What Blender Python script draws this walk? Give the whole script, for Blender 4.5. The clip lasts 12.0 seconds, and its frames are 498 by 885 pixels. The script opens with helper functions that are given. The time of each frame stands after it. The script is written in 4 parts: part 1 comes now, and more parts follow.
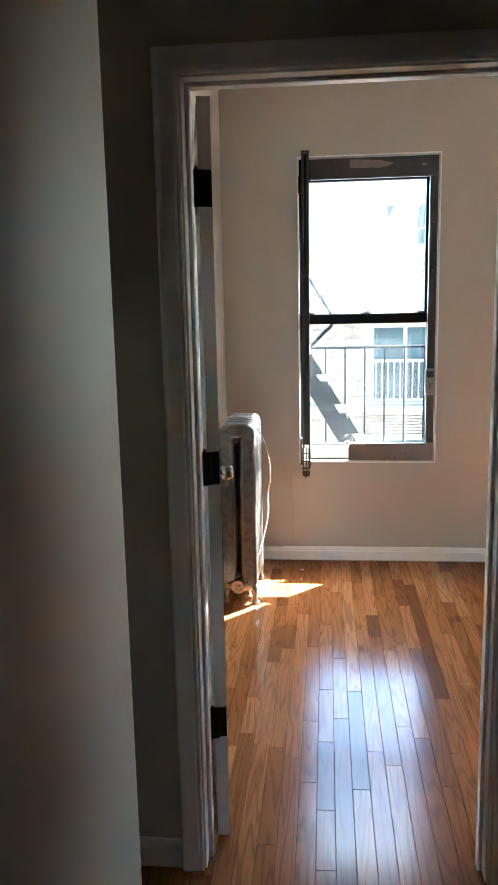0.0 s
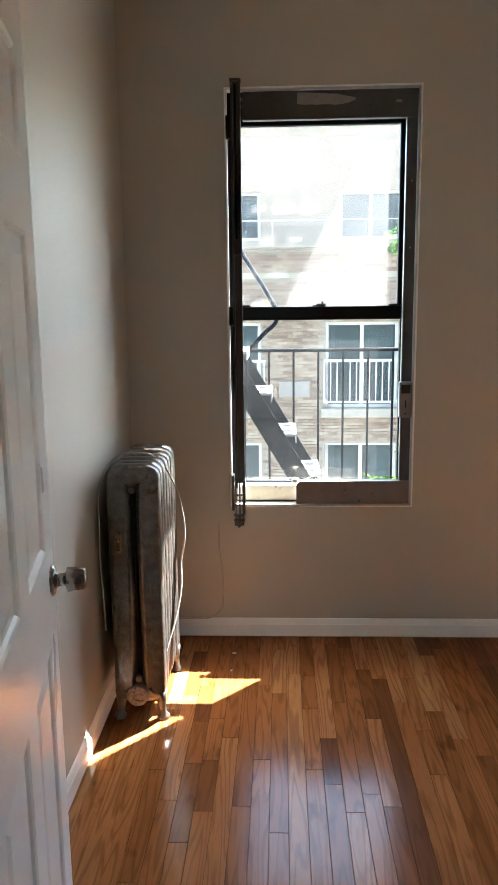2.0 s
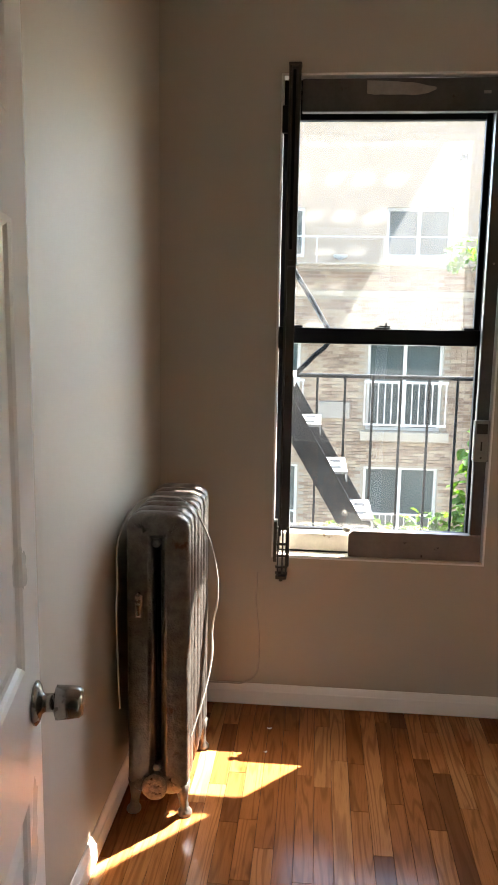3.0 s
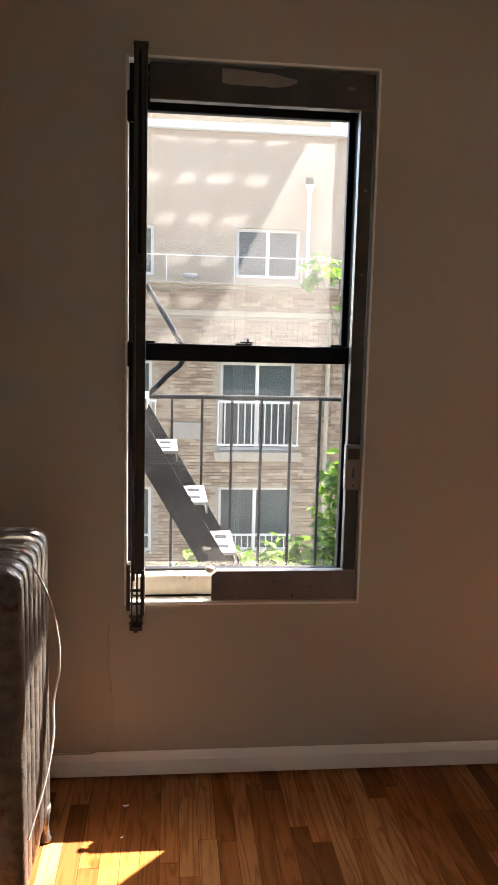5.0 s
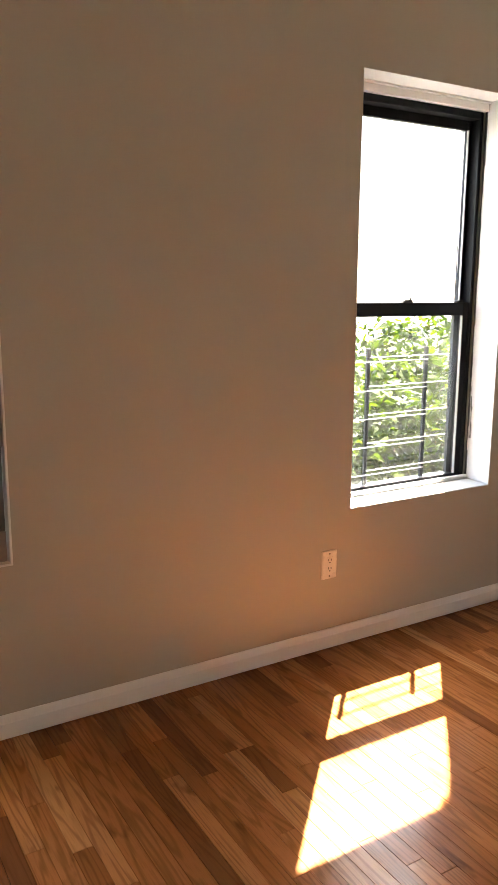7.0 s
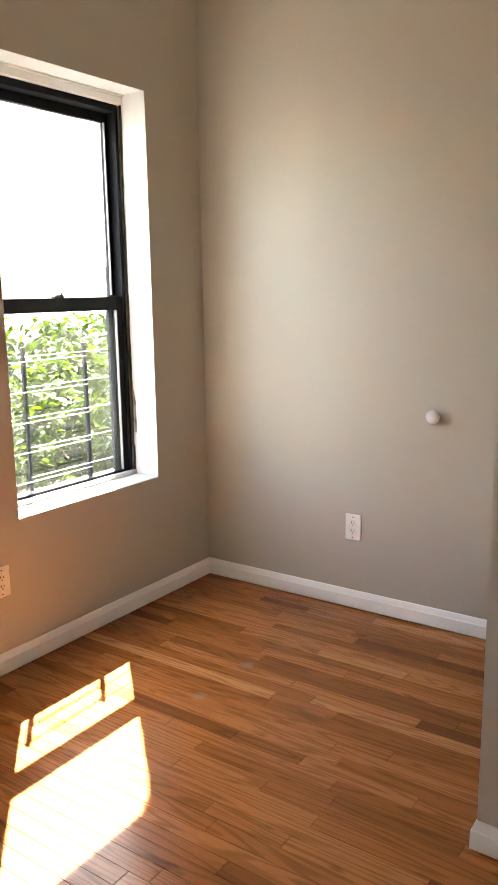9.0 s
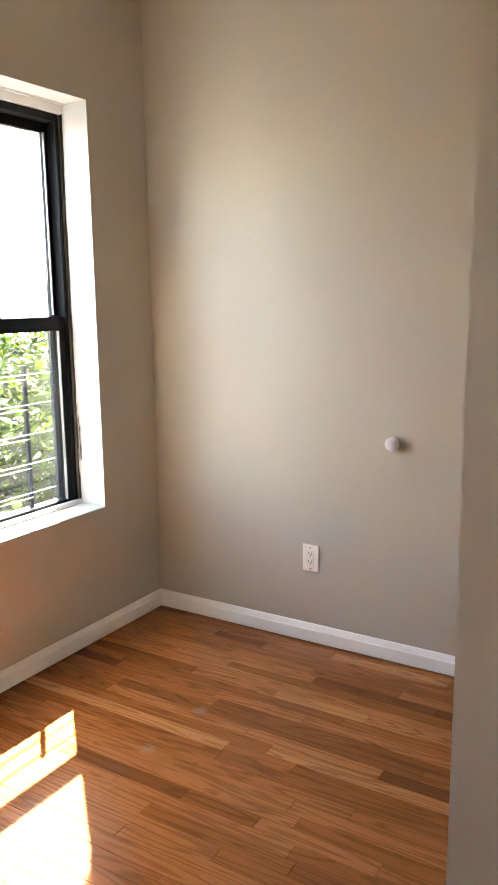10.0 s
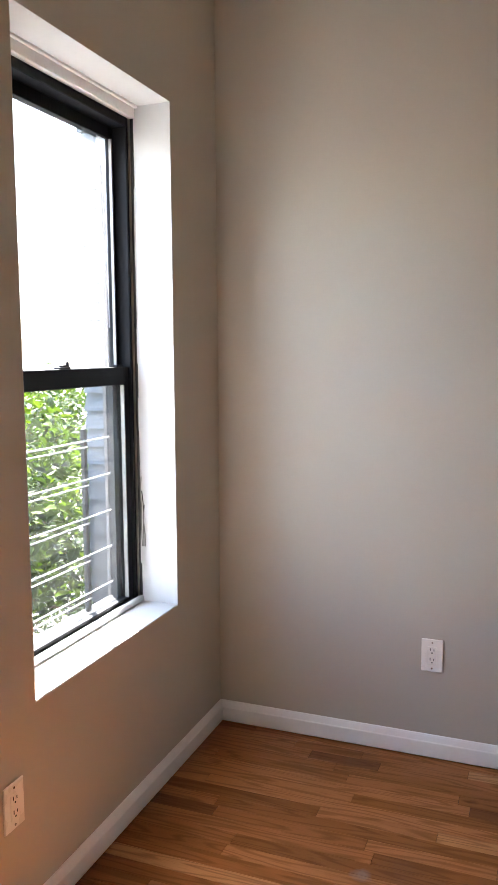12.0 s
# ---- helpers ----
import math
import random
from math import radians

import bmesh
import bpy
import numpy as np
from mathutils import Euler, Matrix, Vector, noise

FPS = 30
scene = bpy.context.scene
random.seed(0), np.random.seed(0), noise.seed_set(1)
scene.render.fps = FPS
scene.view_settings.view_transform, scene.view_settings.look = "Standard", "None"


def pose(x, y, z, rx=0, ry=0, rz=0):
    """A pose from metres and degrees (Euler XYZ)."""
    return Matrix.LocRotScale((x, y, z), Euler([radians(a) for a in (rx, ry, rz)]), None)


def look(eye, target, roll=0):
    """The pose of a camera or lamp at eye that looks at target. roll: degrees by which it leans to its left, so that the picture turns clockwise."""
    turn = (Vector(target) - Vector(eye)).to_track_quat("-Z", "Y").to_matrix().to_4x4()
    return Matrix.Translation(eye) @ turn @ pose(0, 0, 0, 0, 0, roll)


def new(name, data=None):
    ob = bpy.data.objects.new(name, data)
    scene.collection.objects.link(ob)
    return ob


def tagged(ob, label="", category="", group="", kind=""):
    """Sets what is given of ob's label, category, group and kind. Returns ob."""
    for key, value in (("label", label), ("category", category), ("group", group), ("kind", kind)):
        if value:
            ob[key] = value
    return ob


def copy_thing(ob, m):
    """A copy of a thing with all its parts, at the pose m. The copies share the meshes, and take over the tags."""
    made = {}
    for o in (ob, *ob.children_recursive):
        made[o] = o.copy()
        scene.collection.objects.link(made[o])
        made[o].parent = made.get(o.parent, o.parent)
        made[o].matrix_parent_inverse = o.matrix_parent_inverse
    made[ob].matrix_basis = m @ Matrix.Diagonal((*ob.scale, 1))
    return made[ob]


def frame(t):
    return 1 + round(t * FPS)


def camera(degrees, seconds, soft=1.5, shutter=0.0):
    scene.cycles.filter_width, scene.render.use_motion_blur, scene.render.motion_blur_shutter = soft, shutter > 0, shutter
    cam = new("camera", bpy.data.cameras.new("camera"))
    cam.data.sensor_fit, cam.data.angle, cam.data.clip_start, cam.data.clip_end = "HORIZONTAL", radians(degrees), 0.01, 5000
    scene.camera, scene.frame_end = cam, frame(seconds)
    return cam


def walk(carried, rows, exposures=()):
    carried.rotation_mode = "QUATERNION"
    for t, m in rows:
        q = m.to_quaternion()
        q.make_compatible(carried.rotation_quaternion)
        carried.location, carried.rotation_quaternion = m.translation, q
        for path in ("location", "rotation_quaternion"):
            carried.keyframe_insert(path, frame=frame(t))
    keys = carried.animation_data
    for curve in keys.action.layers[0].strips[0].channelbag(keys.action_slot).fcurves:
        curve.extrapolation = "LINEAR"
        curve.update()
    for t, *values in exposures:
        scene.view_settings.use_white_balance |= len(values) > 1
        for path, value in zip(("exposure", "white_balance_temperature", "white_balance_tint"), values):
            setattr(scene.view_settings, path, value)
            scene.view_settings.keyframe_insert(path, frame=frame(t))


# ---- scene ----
cam = camera(35.5, 12.0)
EXPOSURES = [(0, 5.38, 5580, 0), (0.5, 5.5, 5730, 0), (1.0, 5.3, 5900, 1), (1.5, 4.78, 6100, 2), (2.0, 4.35, 6130, 4), (2.5, 4.27, 6550, 6), (4.5, 3.93, 6970, 12), (5.0, 3.74, 7230, 14), (5.5, 4.1, 7500, 14), (6.0, 4.98, 7800, 14), (6.5, 5.28, 7700, 13), (7, 4.65, 7500, 12), (7.5, 4.45, 7450, 10), (9.5, 4.86, 7350, 8), (10.5, 4.78, 7000, 8), (11.5, 4.4, 6580, 11), (12, 4.4, 6430, 12)]
PATH = [
    (0, (-0.623, -4.531, 1.551), (-0.822, -2.572, 1.195), -1.2),
    (0.5, (-0.568, -4.265, 1.545), (-0.72, -2.31, 1.152), -1.1),
    (1, (-0.543, -3.934, 1.56), (-0.652, -1.977, 1.161), -1.0),
    (1.5, (-0.532, -3.575, 1.524), (-0.607, -1.613, 1.145), -1.1),
    (2, (-0.559, -3.306, 1.51), (-0.643, -1.341, 1.144), -0.7),
    (2.5, (-0.623, -3.048, 1.521), (-0.757, -1.083, 1.175), 0.4),
    (2.7, (-0.628, -2.96, 1.516), (-0.789, -0.995, 1.179), 0.7),
    (4.3, (-0.64, -2.553, 1.552), (-0.819, -0.582, 1.262), 1.4),
    (4.5, (-0.64, -2.53, 1.542), (-0.742, -0.552, 1.264), 1.5),
    (5, (-0.643, -2.51, 1.498), (-0.438, -0.538, 1.229), 1.4),
    (5.5, (-0.64, -2.492, 1.472), (-0.206, -0.561, 1.186), 1.2),
    (6, (-0.619, -2.482, 1.474), (0.002, -0.609, 1.147), 0.8),
    (6.5, (-0.609, -2.469, 1.479), (0.206, -0.679, 1.113), 0.3),
    (7, (-0.577, -2.451, 1.485), (0.435, -0.77, 1.101), 0.3),
    (7.5, (-0.53, -2.425, 1.485), (0.656, -0.863, 1.091), 0.2),
    (7.7, (-0.516, -2.42, 1.48), (0.74, -0.914, 1.087), -0.2),
    (9.3, (-0.455, -2.374, 1.454), (1.196, -1.308, 1.083), -0.8),
    (9.5, (-0.397, -2.36, 1.458), (1.268, -1.314, 1.095), -0.8),
    (10, (-0.309, -2.311, 1.508), (1.363, -1.278, 1.141), -0.7),
    (10.5, (-0.253, -2.139, 1.509), (1.425, -1.11, 1.158), -0.5),
    (11, (-0.208, -1.846, 1.481), (1.501, -0.858, 1.159), -0.2),
    (11.5, (-0.164, -1.535, 1.495), (1.591, -0.624, 1.198), -0.5),
    (12, (-0.184, -1.204, 1.483), (1.668, -0.483, 1.253), -0.3),
]
walk(cam, [(t, look(eye, target, roll)) for t, eye, target, roll in PATH], EXPOSURES)

# ---- light ----
SUN = Vector((0.94, 1.0, 1.78)).normalized()
world = bpy.data.worlds.new("world")
scene.world = world
world.use_nodes = True
wn = world.node_tree.nodes
sky = wn.new("ShaderNodeTexSky")
sky.sky_type, sky.sun_disc = "NISHITA", False
sky.sun_elevation, sky.sun_rotation = math.asin(SUN.z), math.atan2(SUN.x, SUN.y)
world.node_tree.links.new(sky.outputs[0], wn["Background"].inputs[0])
wn["Background"].inputs[1].default_value = 0.15
sun_data = bpy.data.lights.new("sun", "SUN")
sun_data.energy, sun_data.angle, sun_data.color = 4.6, radians(0.53), (1.0, 0.965, 0.92)
sun = new("sun", sun_data)
sun.matrix_world = look(SUN * 60, (0, 0, 0))
# sky light gathered just above and outside each window head
for x, power, aim in ((-0.39, 2.0, -0.5), (1.70, 2.0, 2.25)):
    lamp = bpy.data.lights.new("sky_light", "AREA")
    lamp.shape, lamp.size, lamp.size_y, lamp.energy, lamp.color = "RECTANGLE", 1.1, 0.9, power, (1.0, 0.98, 0.95)
    new("sky_light", lamp).matrix_world = look((x, 0.80, 2.95), (aim, -0.6, 0.9))


# ---- materials ----
def nodes_of(name):
    m = bpy.data.materials.new(name)
    m.use_nodes = True
    return m, m.node_tree.nodes, m.node_tree.links, m.node_tree.nodes["Principled BSDF"]


def mat(name, base, rough=0.5, metal=0.0, vary=0.12, size=6.0, grain=90.0, bump=0.05, wear=None, wear_at=0.6, wear_size=4.0, spec=0.5, depth=0.002):
    """Procedural surface: cloudy variation, fine grain, bump, and patches of wear of another colour."""
    m, n, l, b = nodes_of(name)
    pos = n.new("ShaderNodeNewGeometry").outputs["Position"]
    big, fine = n.new("ShaderNodeTexNoise"), n.new("ShaderNodeTexNoise")
    for t, s, d in ((big, size, 4), (fine, grain, 3)):
        t.inputs["Scale"].default_value, t.inputs["Detail"].default_value = s, d
        l.new(pos, t.inputs["Vector"])
    both = n.new("ShaderNodeMath")
    both.operation = "MULTIPLY_ADD"
    l.new(fine.outputs[0], both.inputs[0])
    both.inputs[1].default_value = 0.35
    l.new(big.outputs[0], both.inputs[2])
    ramp = n.new("ShaderNodeValToRGB")
    ramp.color_ramp.elements[0].position, ramp.color_ramp.elements[1].position = 0.35, 1.0
    ramp.color_ramp.elements[0].color = (*[c * (1 - vary) for c in base], 1)
    ramp.color_ramp.elements[1].color = (*[min(1, c * (1 + vary)) for c in base], 1)
    l.new(both.outputs[0], ramp.inputs[0])
    colour = ramp.outputs[0]
    if wear:
        spots, cut, mix = n.new("ShaderNodeTexNoise"), n.new("ShaderNodeValToRGB"), n.new("ShaderNodeMixRGB")
        spots.inputs["Scale"].default_value, spots.inputs["Detail"].default_value = wear_size, 8
        spots.inputs["Roughness"].default_value = 0.7
        l.new(pos, spots.inputs["Vector"])
        cut.color_ramp.elements[0].position, cut.color_ramp.elements[1].position = wear_at, wear_at + 0.06
        l.new(spots.outputs[0], cut.inputs[0])
        l.new(cut.outputs[0], mix.inputs[0])
        l.new(colour, mix.inputs[1])
        mix.inputs[2].default_value = (*wear, 1)
        colour = mix.outputs[0]
    l.new(colour, b.inputs["Base Color"])
    rr = n.new("ShaderNodeMapRange")
    rr.inputs["To Min"].default_value, rr.inputs["To Max"].default_value = max(0.03, rough - 0.08), min(1, rough + 0.08)
    l.new(big.outputs[0], rr.inputs["Value"])
    l.new(rr.outputs[0], b.inputs["Roughness"])
    b.inputs["Metallic"].default_value = metal
    b.inputs["Specular IOR Level"].default_value = spec
    bp = n.new("ShaderNodeBump")
    bp.inputs["Strength"].default_value, bp.inputs["Distance"].default_value = min(1.0, bump * 4), depth
    l.new(both.outputs[0], bp.inputs["Height"])
    l.new(bp.outputs[0], b.inputs["Normal"])
    return m


def wood(name, by_island):
    """Oiled red-oak strip flooring; each strip has its own tone and its own stretch of grain."""
    m, n, l, b = nodes_of(name)
    geo = n.new("ShaderNodeNewGeometry")
    rnd = geo.outputs["Random Per Island"] if by_island else n.new("ShaderNodeObjectInfo").outputs["Random"]
    shift = n.new("ShaderNodeVectorMath")
    shift.operation = "MULTIPLY_ADD"
    l.new(rnd, shift.inputs[0])
    shift.inputs[1].default_value = (37.0, 91.0, 13.0)
    l.new(geo.outputs["Position"], shift.inputs[2])

    def stretched(x, y):
        mp = n.new("ShaderNodeMapping")
        mp.inputs["Scale"].default_value = (x, y, 1)
        l.new(shift.outputs[0], mp.inputs[0])
        return mp.outputs[0]

    tone = n.new("ShaderNodeValToRGB")
    els = tone.color_ramp.elements
    els[0].color, els[1].color = (0.150, 0.052, 0.0180, 1), (0.44, 0.196, 0.072, 1)
    for at, c in ((0.15, (0.242, 0.083, 0.0245, 1)), (0.5, (0.302, 0.108, 0.0325, 1)), (0.85, (0.366, 0.142, 0.0450, 1))):
        els.new(at).color = c
    l.new(rnd, tone.inputs[0])
    rings, pores, cloud = n.new("ShaderNodeTexNoise"), n.new("ShaderNodeTexNoise"), n.new("ShaderNodeTexNoise")
    rings.inputs["Scale"].default_value, rings.inputs["Detail"].default_value = 1.0, 1.5
    l.new(stretched(17.0, 1.15), rings.inputs["Vector"])
    wide, lines = n.new("ShaderNodeMath"), n.new("ShaderNodeMath")
    wide.operation, lines.operation = "MULTIPLY", "SINE"
    wide.inputs[1].default_value = 58.0
    l.new(rings.outputs[0], wide.inputs[0])
    l.new(wide.outputs[0], lines.inputs[0])
    pores.inputs["Scale"].default_value, pores.inputs["Detail"].default_value = 5.0, 6
    l.new(stretched(70, 3.0), pores.inputs["Vector"])
    cloud.inputs["Scale"].default_value, cloud.inputs["Detail"].default_value = 2.0, 4
    l.new(stretched(7.0, 1.4), cloud.inputs["Vector"])

    def shade(colour, fac, lo, hi, strength):
        r, mx = n.new("ShaderNodeMapRange"), n.new("ShaderNodeMixRGB")
        r.inputs["From Min"].default_value, r.inputs["From Max"].default_value = lo, hi
        r.inputs["To Max"].default_value = strength
        l.new(fac, r.inputs["Value"])
        l.new(r.outputs[0], mx.inputs[0])
        l.new(colour, mx.inputs[1])
        mx.inputs[2].default_value = (0.085, 0.026, 0.007, 1)
        return mx.outputs[0]

    c = shade(tone.outputs[0], lines.outputs[0], 0.1, 1.0, 0.40)
    c = shade(c, pores.outputs[0], 0.5, 0.78, 0.36)
    c = shade(c, cloud.outputs[0], 0.54, 0.82, 0.32)
    knots = n.new("ShaderNodeTexNoise")
    knots.inputs["Scale"].default_value, knots.inputs["Detail"].default_value = 2.2, 3
    l.new(stretched(6.0, 2.2), knots.inputs["Vector"])
    c = shade(c, knots.outputs[0], 0.66, 0.75, 0.7)
    # two faint grey paint stains
    for spot in ((1.850, -0.747, 0.0), (1.557, -0.741, 0.0)):
        wobble, gap, soft, mix = n.new("ShaderNodeVectorMath"), n.new("ShaderNodeVectorMath"), n.new("ShaderNodeMapRange"), n.new("ShaderNodeMixRGB")
        blot = n.new("ShaderNodeTexNoise")
        blot.inputs["Scale"].default_value = 30.0
        l.new(geo.outputs["Position"], blot.inputs["Vector"])
        wobble.operation, gap.operation = "MULTIPLY_ADD", "DISTANCE"
        l.new(blot.outputs["Color"], wobble.inputs[0])
        wobble.inputs[1].default_value = (0.03, 0.03, 0.0)
        l.new(geo.outputs["Position"], wobble.inputs[2])
        l.new(wobble.outputs[0], gap.inputs[0])
        gap.inputs[1].default_value = (spot[0] + 0.015, spot[1] + 0.015, 0.0)
        l.new(gap.outputs["Value"], soft.inputs["Value"])
        soft.inputs["From Min"].default_value, soft.inputs["From Max"].default_value = 0.034, 0.012
        soft.inputs["To Max"].default_value = 0.42
        l.new(soft.outputs[0], mix.inputs[0])
        l.new(c, mix.inputs[1])
        mix.inputs[2].default_value = (0.24, 0.20, 0.17, 1)
        c = mix.outputs[0]
    l.new(c, b.inputs["Base Color"])
    rr = n.new("ShaderNodeMapRange")
    rr.inputs["To Min"].default_value, rr.inputs["To Max"].default_value = 0.15, 0.21
    l.new(cloud.outputs[0], rr.inputs["Value"])
    l.new(rr.outputs[0], b.inputs["Roughness"])
    b.inputs["Coat Weight"].default_value, b.inputs["Coat Roughness"].default_value = 0.05, 0.09
    b.inputs["Specular IOR Level"].default_value = 0.125
    bp = n.new("ShaderNodeBump")
    bp.inputs["Strength"].default_value, bp.inputs["Distance"].default_value = 0.12, 0.001
    l.new(pores.outputs[0], bp.inputs["Height"])
    l.new(bp.outputs[0], b.inputs["Normal"])
    return m


def dirty_glass(name, dirt, size, spots, clarity):
    """Greyed pane with a thin film of dust that catches the sun."""
    m, n, l, b = nodes_of(name)
    n.remove(b)
    out = n["Material Output"]
    clear, dust, gloss = n.new("ShaderNodeBsdfTransparent"), n.new("ShaderNodeBsdfTranslucent"), n.new("ShaderNodeBsdfGlossy")
    clear.inputs[0].default_value = (clarity * 0.985, clarity, clarity * 0.995, 1)
    dust.inputs[0].default_value = (0.88, 0.87, 0.86, 1)
    gloss.inputs["Roughness"].default_value = 0.01
    tex, rng = n.new("ShaderNodeTexNoise"), n.new("ShaderNodeMapRange")
    tex.inputs["Scale"].default_value, tex.inputs["Detail"].default_value = size, 6
    l.new(n.new("ShaderNodeNewGeometry").outputs["Position"], tex.inputs["Vector"])
    l.new(tex.outputs[0], rng.inputs["Value"])
    rng.inputs["From Min"].default_value, rng.inputs["From Max"].default_value = 0.3, 0.75
    rng.inputs["To Min"].default_value, rng.inputs["To Max"].default_value = dirt, dirt + spots
    a, c = n.new("ShaderNodeMixShader"), n.new("ShaderNodeMixShader")
    l.new(rng.outputs[0], a.inputs[0])
    l.new(clear.outputs[0], a.inputs[1])
    l.new(dust.outputs[0], a.inputs[2])
    c.inputs[0].default_value = 0.05
    l.new(a.outputs[0], c.inputs[1])
    l.new(gloss.outputs[0], c.inputs[2])
    l.new(c.outputs[0], out.inputs[0])
    return m


def leaf_material(name, lo, hi):
    m, n, l, b = nodes_of(name)
    geo, ramp = n.new("ShaderNodeNewGeometry"), n.new("ShaderNodeValToRGB")
    ramp.color_ramp.elements[0].color, ramp.color_ramp.elements[1].color = (*lo, 1), (*hi, 1)
    l.new(geo.outputs["Random Per Island"], ramp.inputs[0])
    l.new(ramp.outputs[0], b.inputs["Base Color"])
    b.inputs["Roughness"].default_value = 0.62
    b.inputs["Specular IOR Level"].default_value = 0.12
    trans, mix = n.new("ShaderNodeBsdfTranslucent"), n.new("ShaderNodeMixShader")
    bright = n.new("ShaderNodeMixRGB")
    bright.blend_type, bright.inputs[0].default_value = "MULTIPLY", 1.0
    l.new(ramp.outputs[0], bright.inputs[1])
    bright.inputs[2].default_value = (0.95, 1.05, 0.28, 1)
    l.new(bright.outputs[0], trans.inputs[0])
    mix.inputs[0].default_value = 0.38
    l.new(b.outputs[0], mix.inputs[1])
    l.new(trans.outputs[0], mix.inputs[2])
    l.new(mix.outputs[0], n["Material Output"].inputs[0])
    return m


def brick_material(name):
    m, n, l, b = nodes_of(name)
    geo, ramp, tex, mix = n.new("ShaderNodeNewGeometry"), n.new("ShaderNodeValToRGB"), n.new("ShaderNodeTexNoise"), n.new("ShaderNodeMixRGB")
    els = ramp.color_ramp.elements
    els[0].color, els[1].color = (0.125, 0.083, 0.055, 1), (0.25, 0.195, 0.135, 1)
    els.new(0.5).color = (0.19, 0.135, 0.09, 1)
    l.new(geo.outputs["Random Per Island"], ramp.inputs[0])
    tex.inputs["Scale"].default_value, tex.inputs["Detail"].default_value = 25, 6
    l.new(geo.outputs["Position"], tex.inputs["Vector"])
    mix.blend_type, mix.inputs[0].default_value = "OVERLAY", 0.5
    l.new(ramp.outputs[0], mix.inputs[1])
    l.new(tex.outputs[0], mix.inputs[2])
    l.new(mix.outputs[0], b.inputs["Base Color"])
    b.inputs["Roughness"].default_value = 0.9
    return m


M_WALL = mat("greige_wall_paint", (0.465, 0.428, 0.360), 0.55, vary=0.03, size=1.6, grain=160, bump=0.05)
M_CEIL = mat("ceiling_paint", (0.80, 0.775, 0.73), 0.7, vary=0.03, size=1.2, grain=120, bump=0.05)
M_TRIM = mat("white_trim_paint", (0.87, 0.855, 0.83), 0.32, vary=0.04, size=5, grain=60, bump=0.03)
M_DOOR = mat("white_door_paint", (0.84, 0.825, 0.80), 0.30, vary=0.03, size=4, grain=70, bump=0.03)
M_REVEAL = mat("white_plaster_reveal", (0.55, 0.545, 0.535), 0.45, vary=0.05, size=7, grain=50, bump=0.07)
M_BLACK = mat("black_window_aluminium", (0.005, 0.0055, 0.0075), 0.55, vary=0.25, size=9, grain=80, bump=0.02, spec=0.14)
M_STEEL = mat("worn_grey_gate_steel", (0.075, 0.073, 0.070), 0.38, metal=0.5, vary=0.35, size=7, grain=70, bump=0.08, wear=(0.04, 0.022, 0.014), wear_at=0.64, wear_size=22)
M_STEELPALE = mat("dull_grey_gate_steel", (0.21, 0.185, 0.165), 0.42, metal=0.3, vary=0.25, size=9, grain=60, bump=0.08, wear=(0.035, 0.02, 0.014), wear_at=0.63, wear_size=26)
M_DARKSTEEL = mat("dark_gate_steel", (0.07, 0.065, 0.058), 0.40, metal=0.55, vary=0.3, size=14, grain=90, bump=0.05)
M_LOCK = mat("pale_grey_lock_steel", (0.23, 0.225, 0.215), 0.42, metal=0.3, vary=0.2, size=25, grain=80, bump=0.05)
M_OUTER = mat("red_brown_outer_brick", (0.10, 0.092, 0.085), 0.9, vary=0.25, size=3, grain=30, bump=0.2)
M_SPOT = mat("white_filler_paint", (0.26, 0.235, 0.21), 0.6, vary=0.15, size=30, grain=120, bump=0.08)
M_SILL = mat("dirty_cream_sill_paint", (0.60, 0.55, 0.46), 0.6, vary=0.15, size=14, grain=80, bump=0.06, wear=(0.30, 0.20, 0.11), wear_at=0.62, wear_size=9)
M_BRONZE = mat("dark_bronze_hinge", (0.02, 0.016, 0.013), 0.38, metal=0.7, vary=0.2, size=30)
M_NICKEL = mat("satin_nickel", (0.34, 0.32, 0.29), 0.26, metal=1.0, vary=0.08, size=40, bump=0.01)
M_RAD = mat("aged_silver_radiator_paint", (0.165, 0.143, 0.125), 0.33, metal=0.65, vary=0.45, size=34, grain=150, bump=0.20, depth=0.006, wear=(0.11, 0.060, 0.036), wear_at=0.60, wear_size=9)
M_RADDARK = mat("rusty_radiator_plug", (0.36, 0.26, 0.20), 0.55, metal=0.3, vary=0.4, size=90, grain=200, bump=0.25, depth=0.004, wear=(0.10, 0.05, 0.03), wear_at=0.56, wear_size=60)
M_CABLE = mat("white_cable_jacket", (0.46, 0.43, 0.39), 0.45, vary=0.05)
M_PLATE = mat("ivory_outlet_plastic", (0.84, 0.81, 0.74), 0.28, vary=0.02, size=20, bump=0.01)
M_SLOT = mat("dark_outlet_slot", (0.02, 0.018, 0.016), 0.6)
M_STOP = mat("white_rubber_bumper", (0.80, 0.79, 0.81), 0.5, vary=0.05, size=30)
M_SUB = mat("dark_floor_gap", (0.022, 0.010, 0.005), 0.8)
M_FE = mat("black_fire_escape_paint", (0.004, 0.006, 0.009), 0.7, vary=0.3, size=9, grain=60, bump=0.12, wear=(0.07, 0.078, 0.085), wear_at=0.63, wear_size=34, spec=0.12)
# pale instead of black: sunlight on the treads is put into the colour
M_TREAD = mat("sunlit_pale_tread", (0.20, 0.205, 0.21), 0.5, vary=0.35, size=22, grain=60, bump=0.1)
M_GUARD = mat("white_window_guard_paint", (0.45, 0.455, 0.46), 0.45, vary=0.06, size=30)
M_GUARDPOST = mat("grey_guard_post", (0.012, 0.015, 0.017), 0.55, vary=0.2, size=20, spec=0.2)
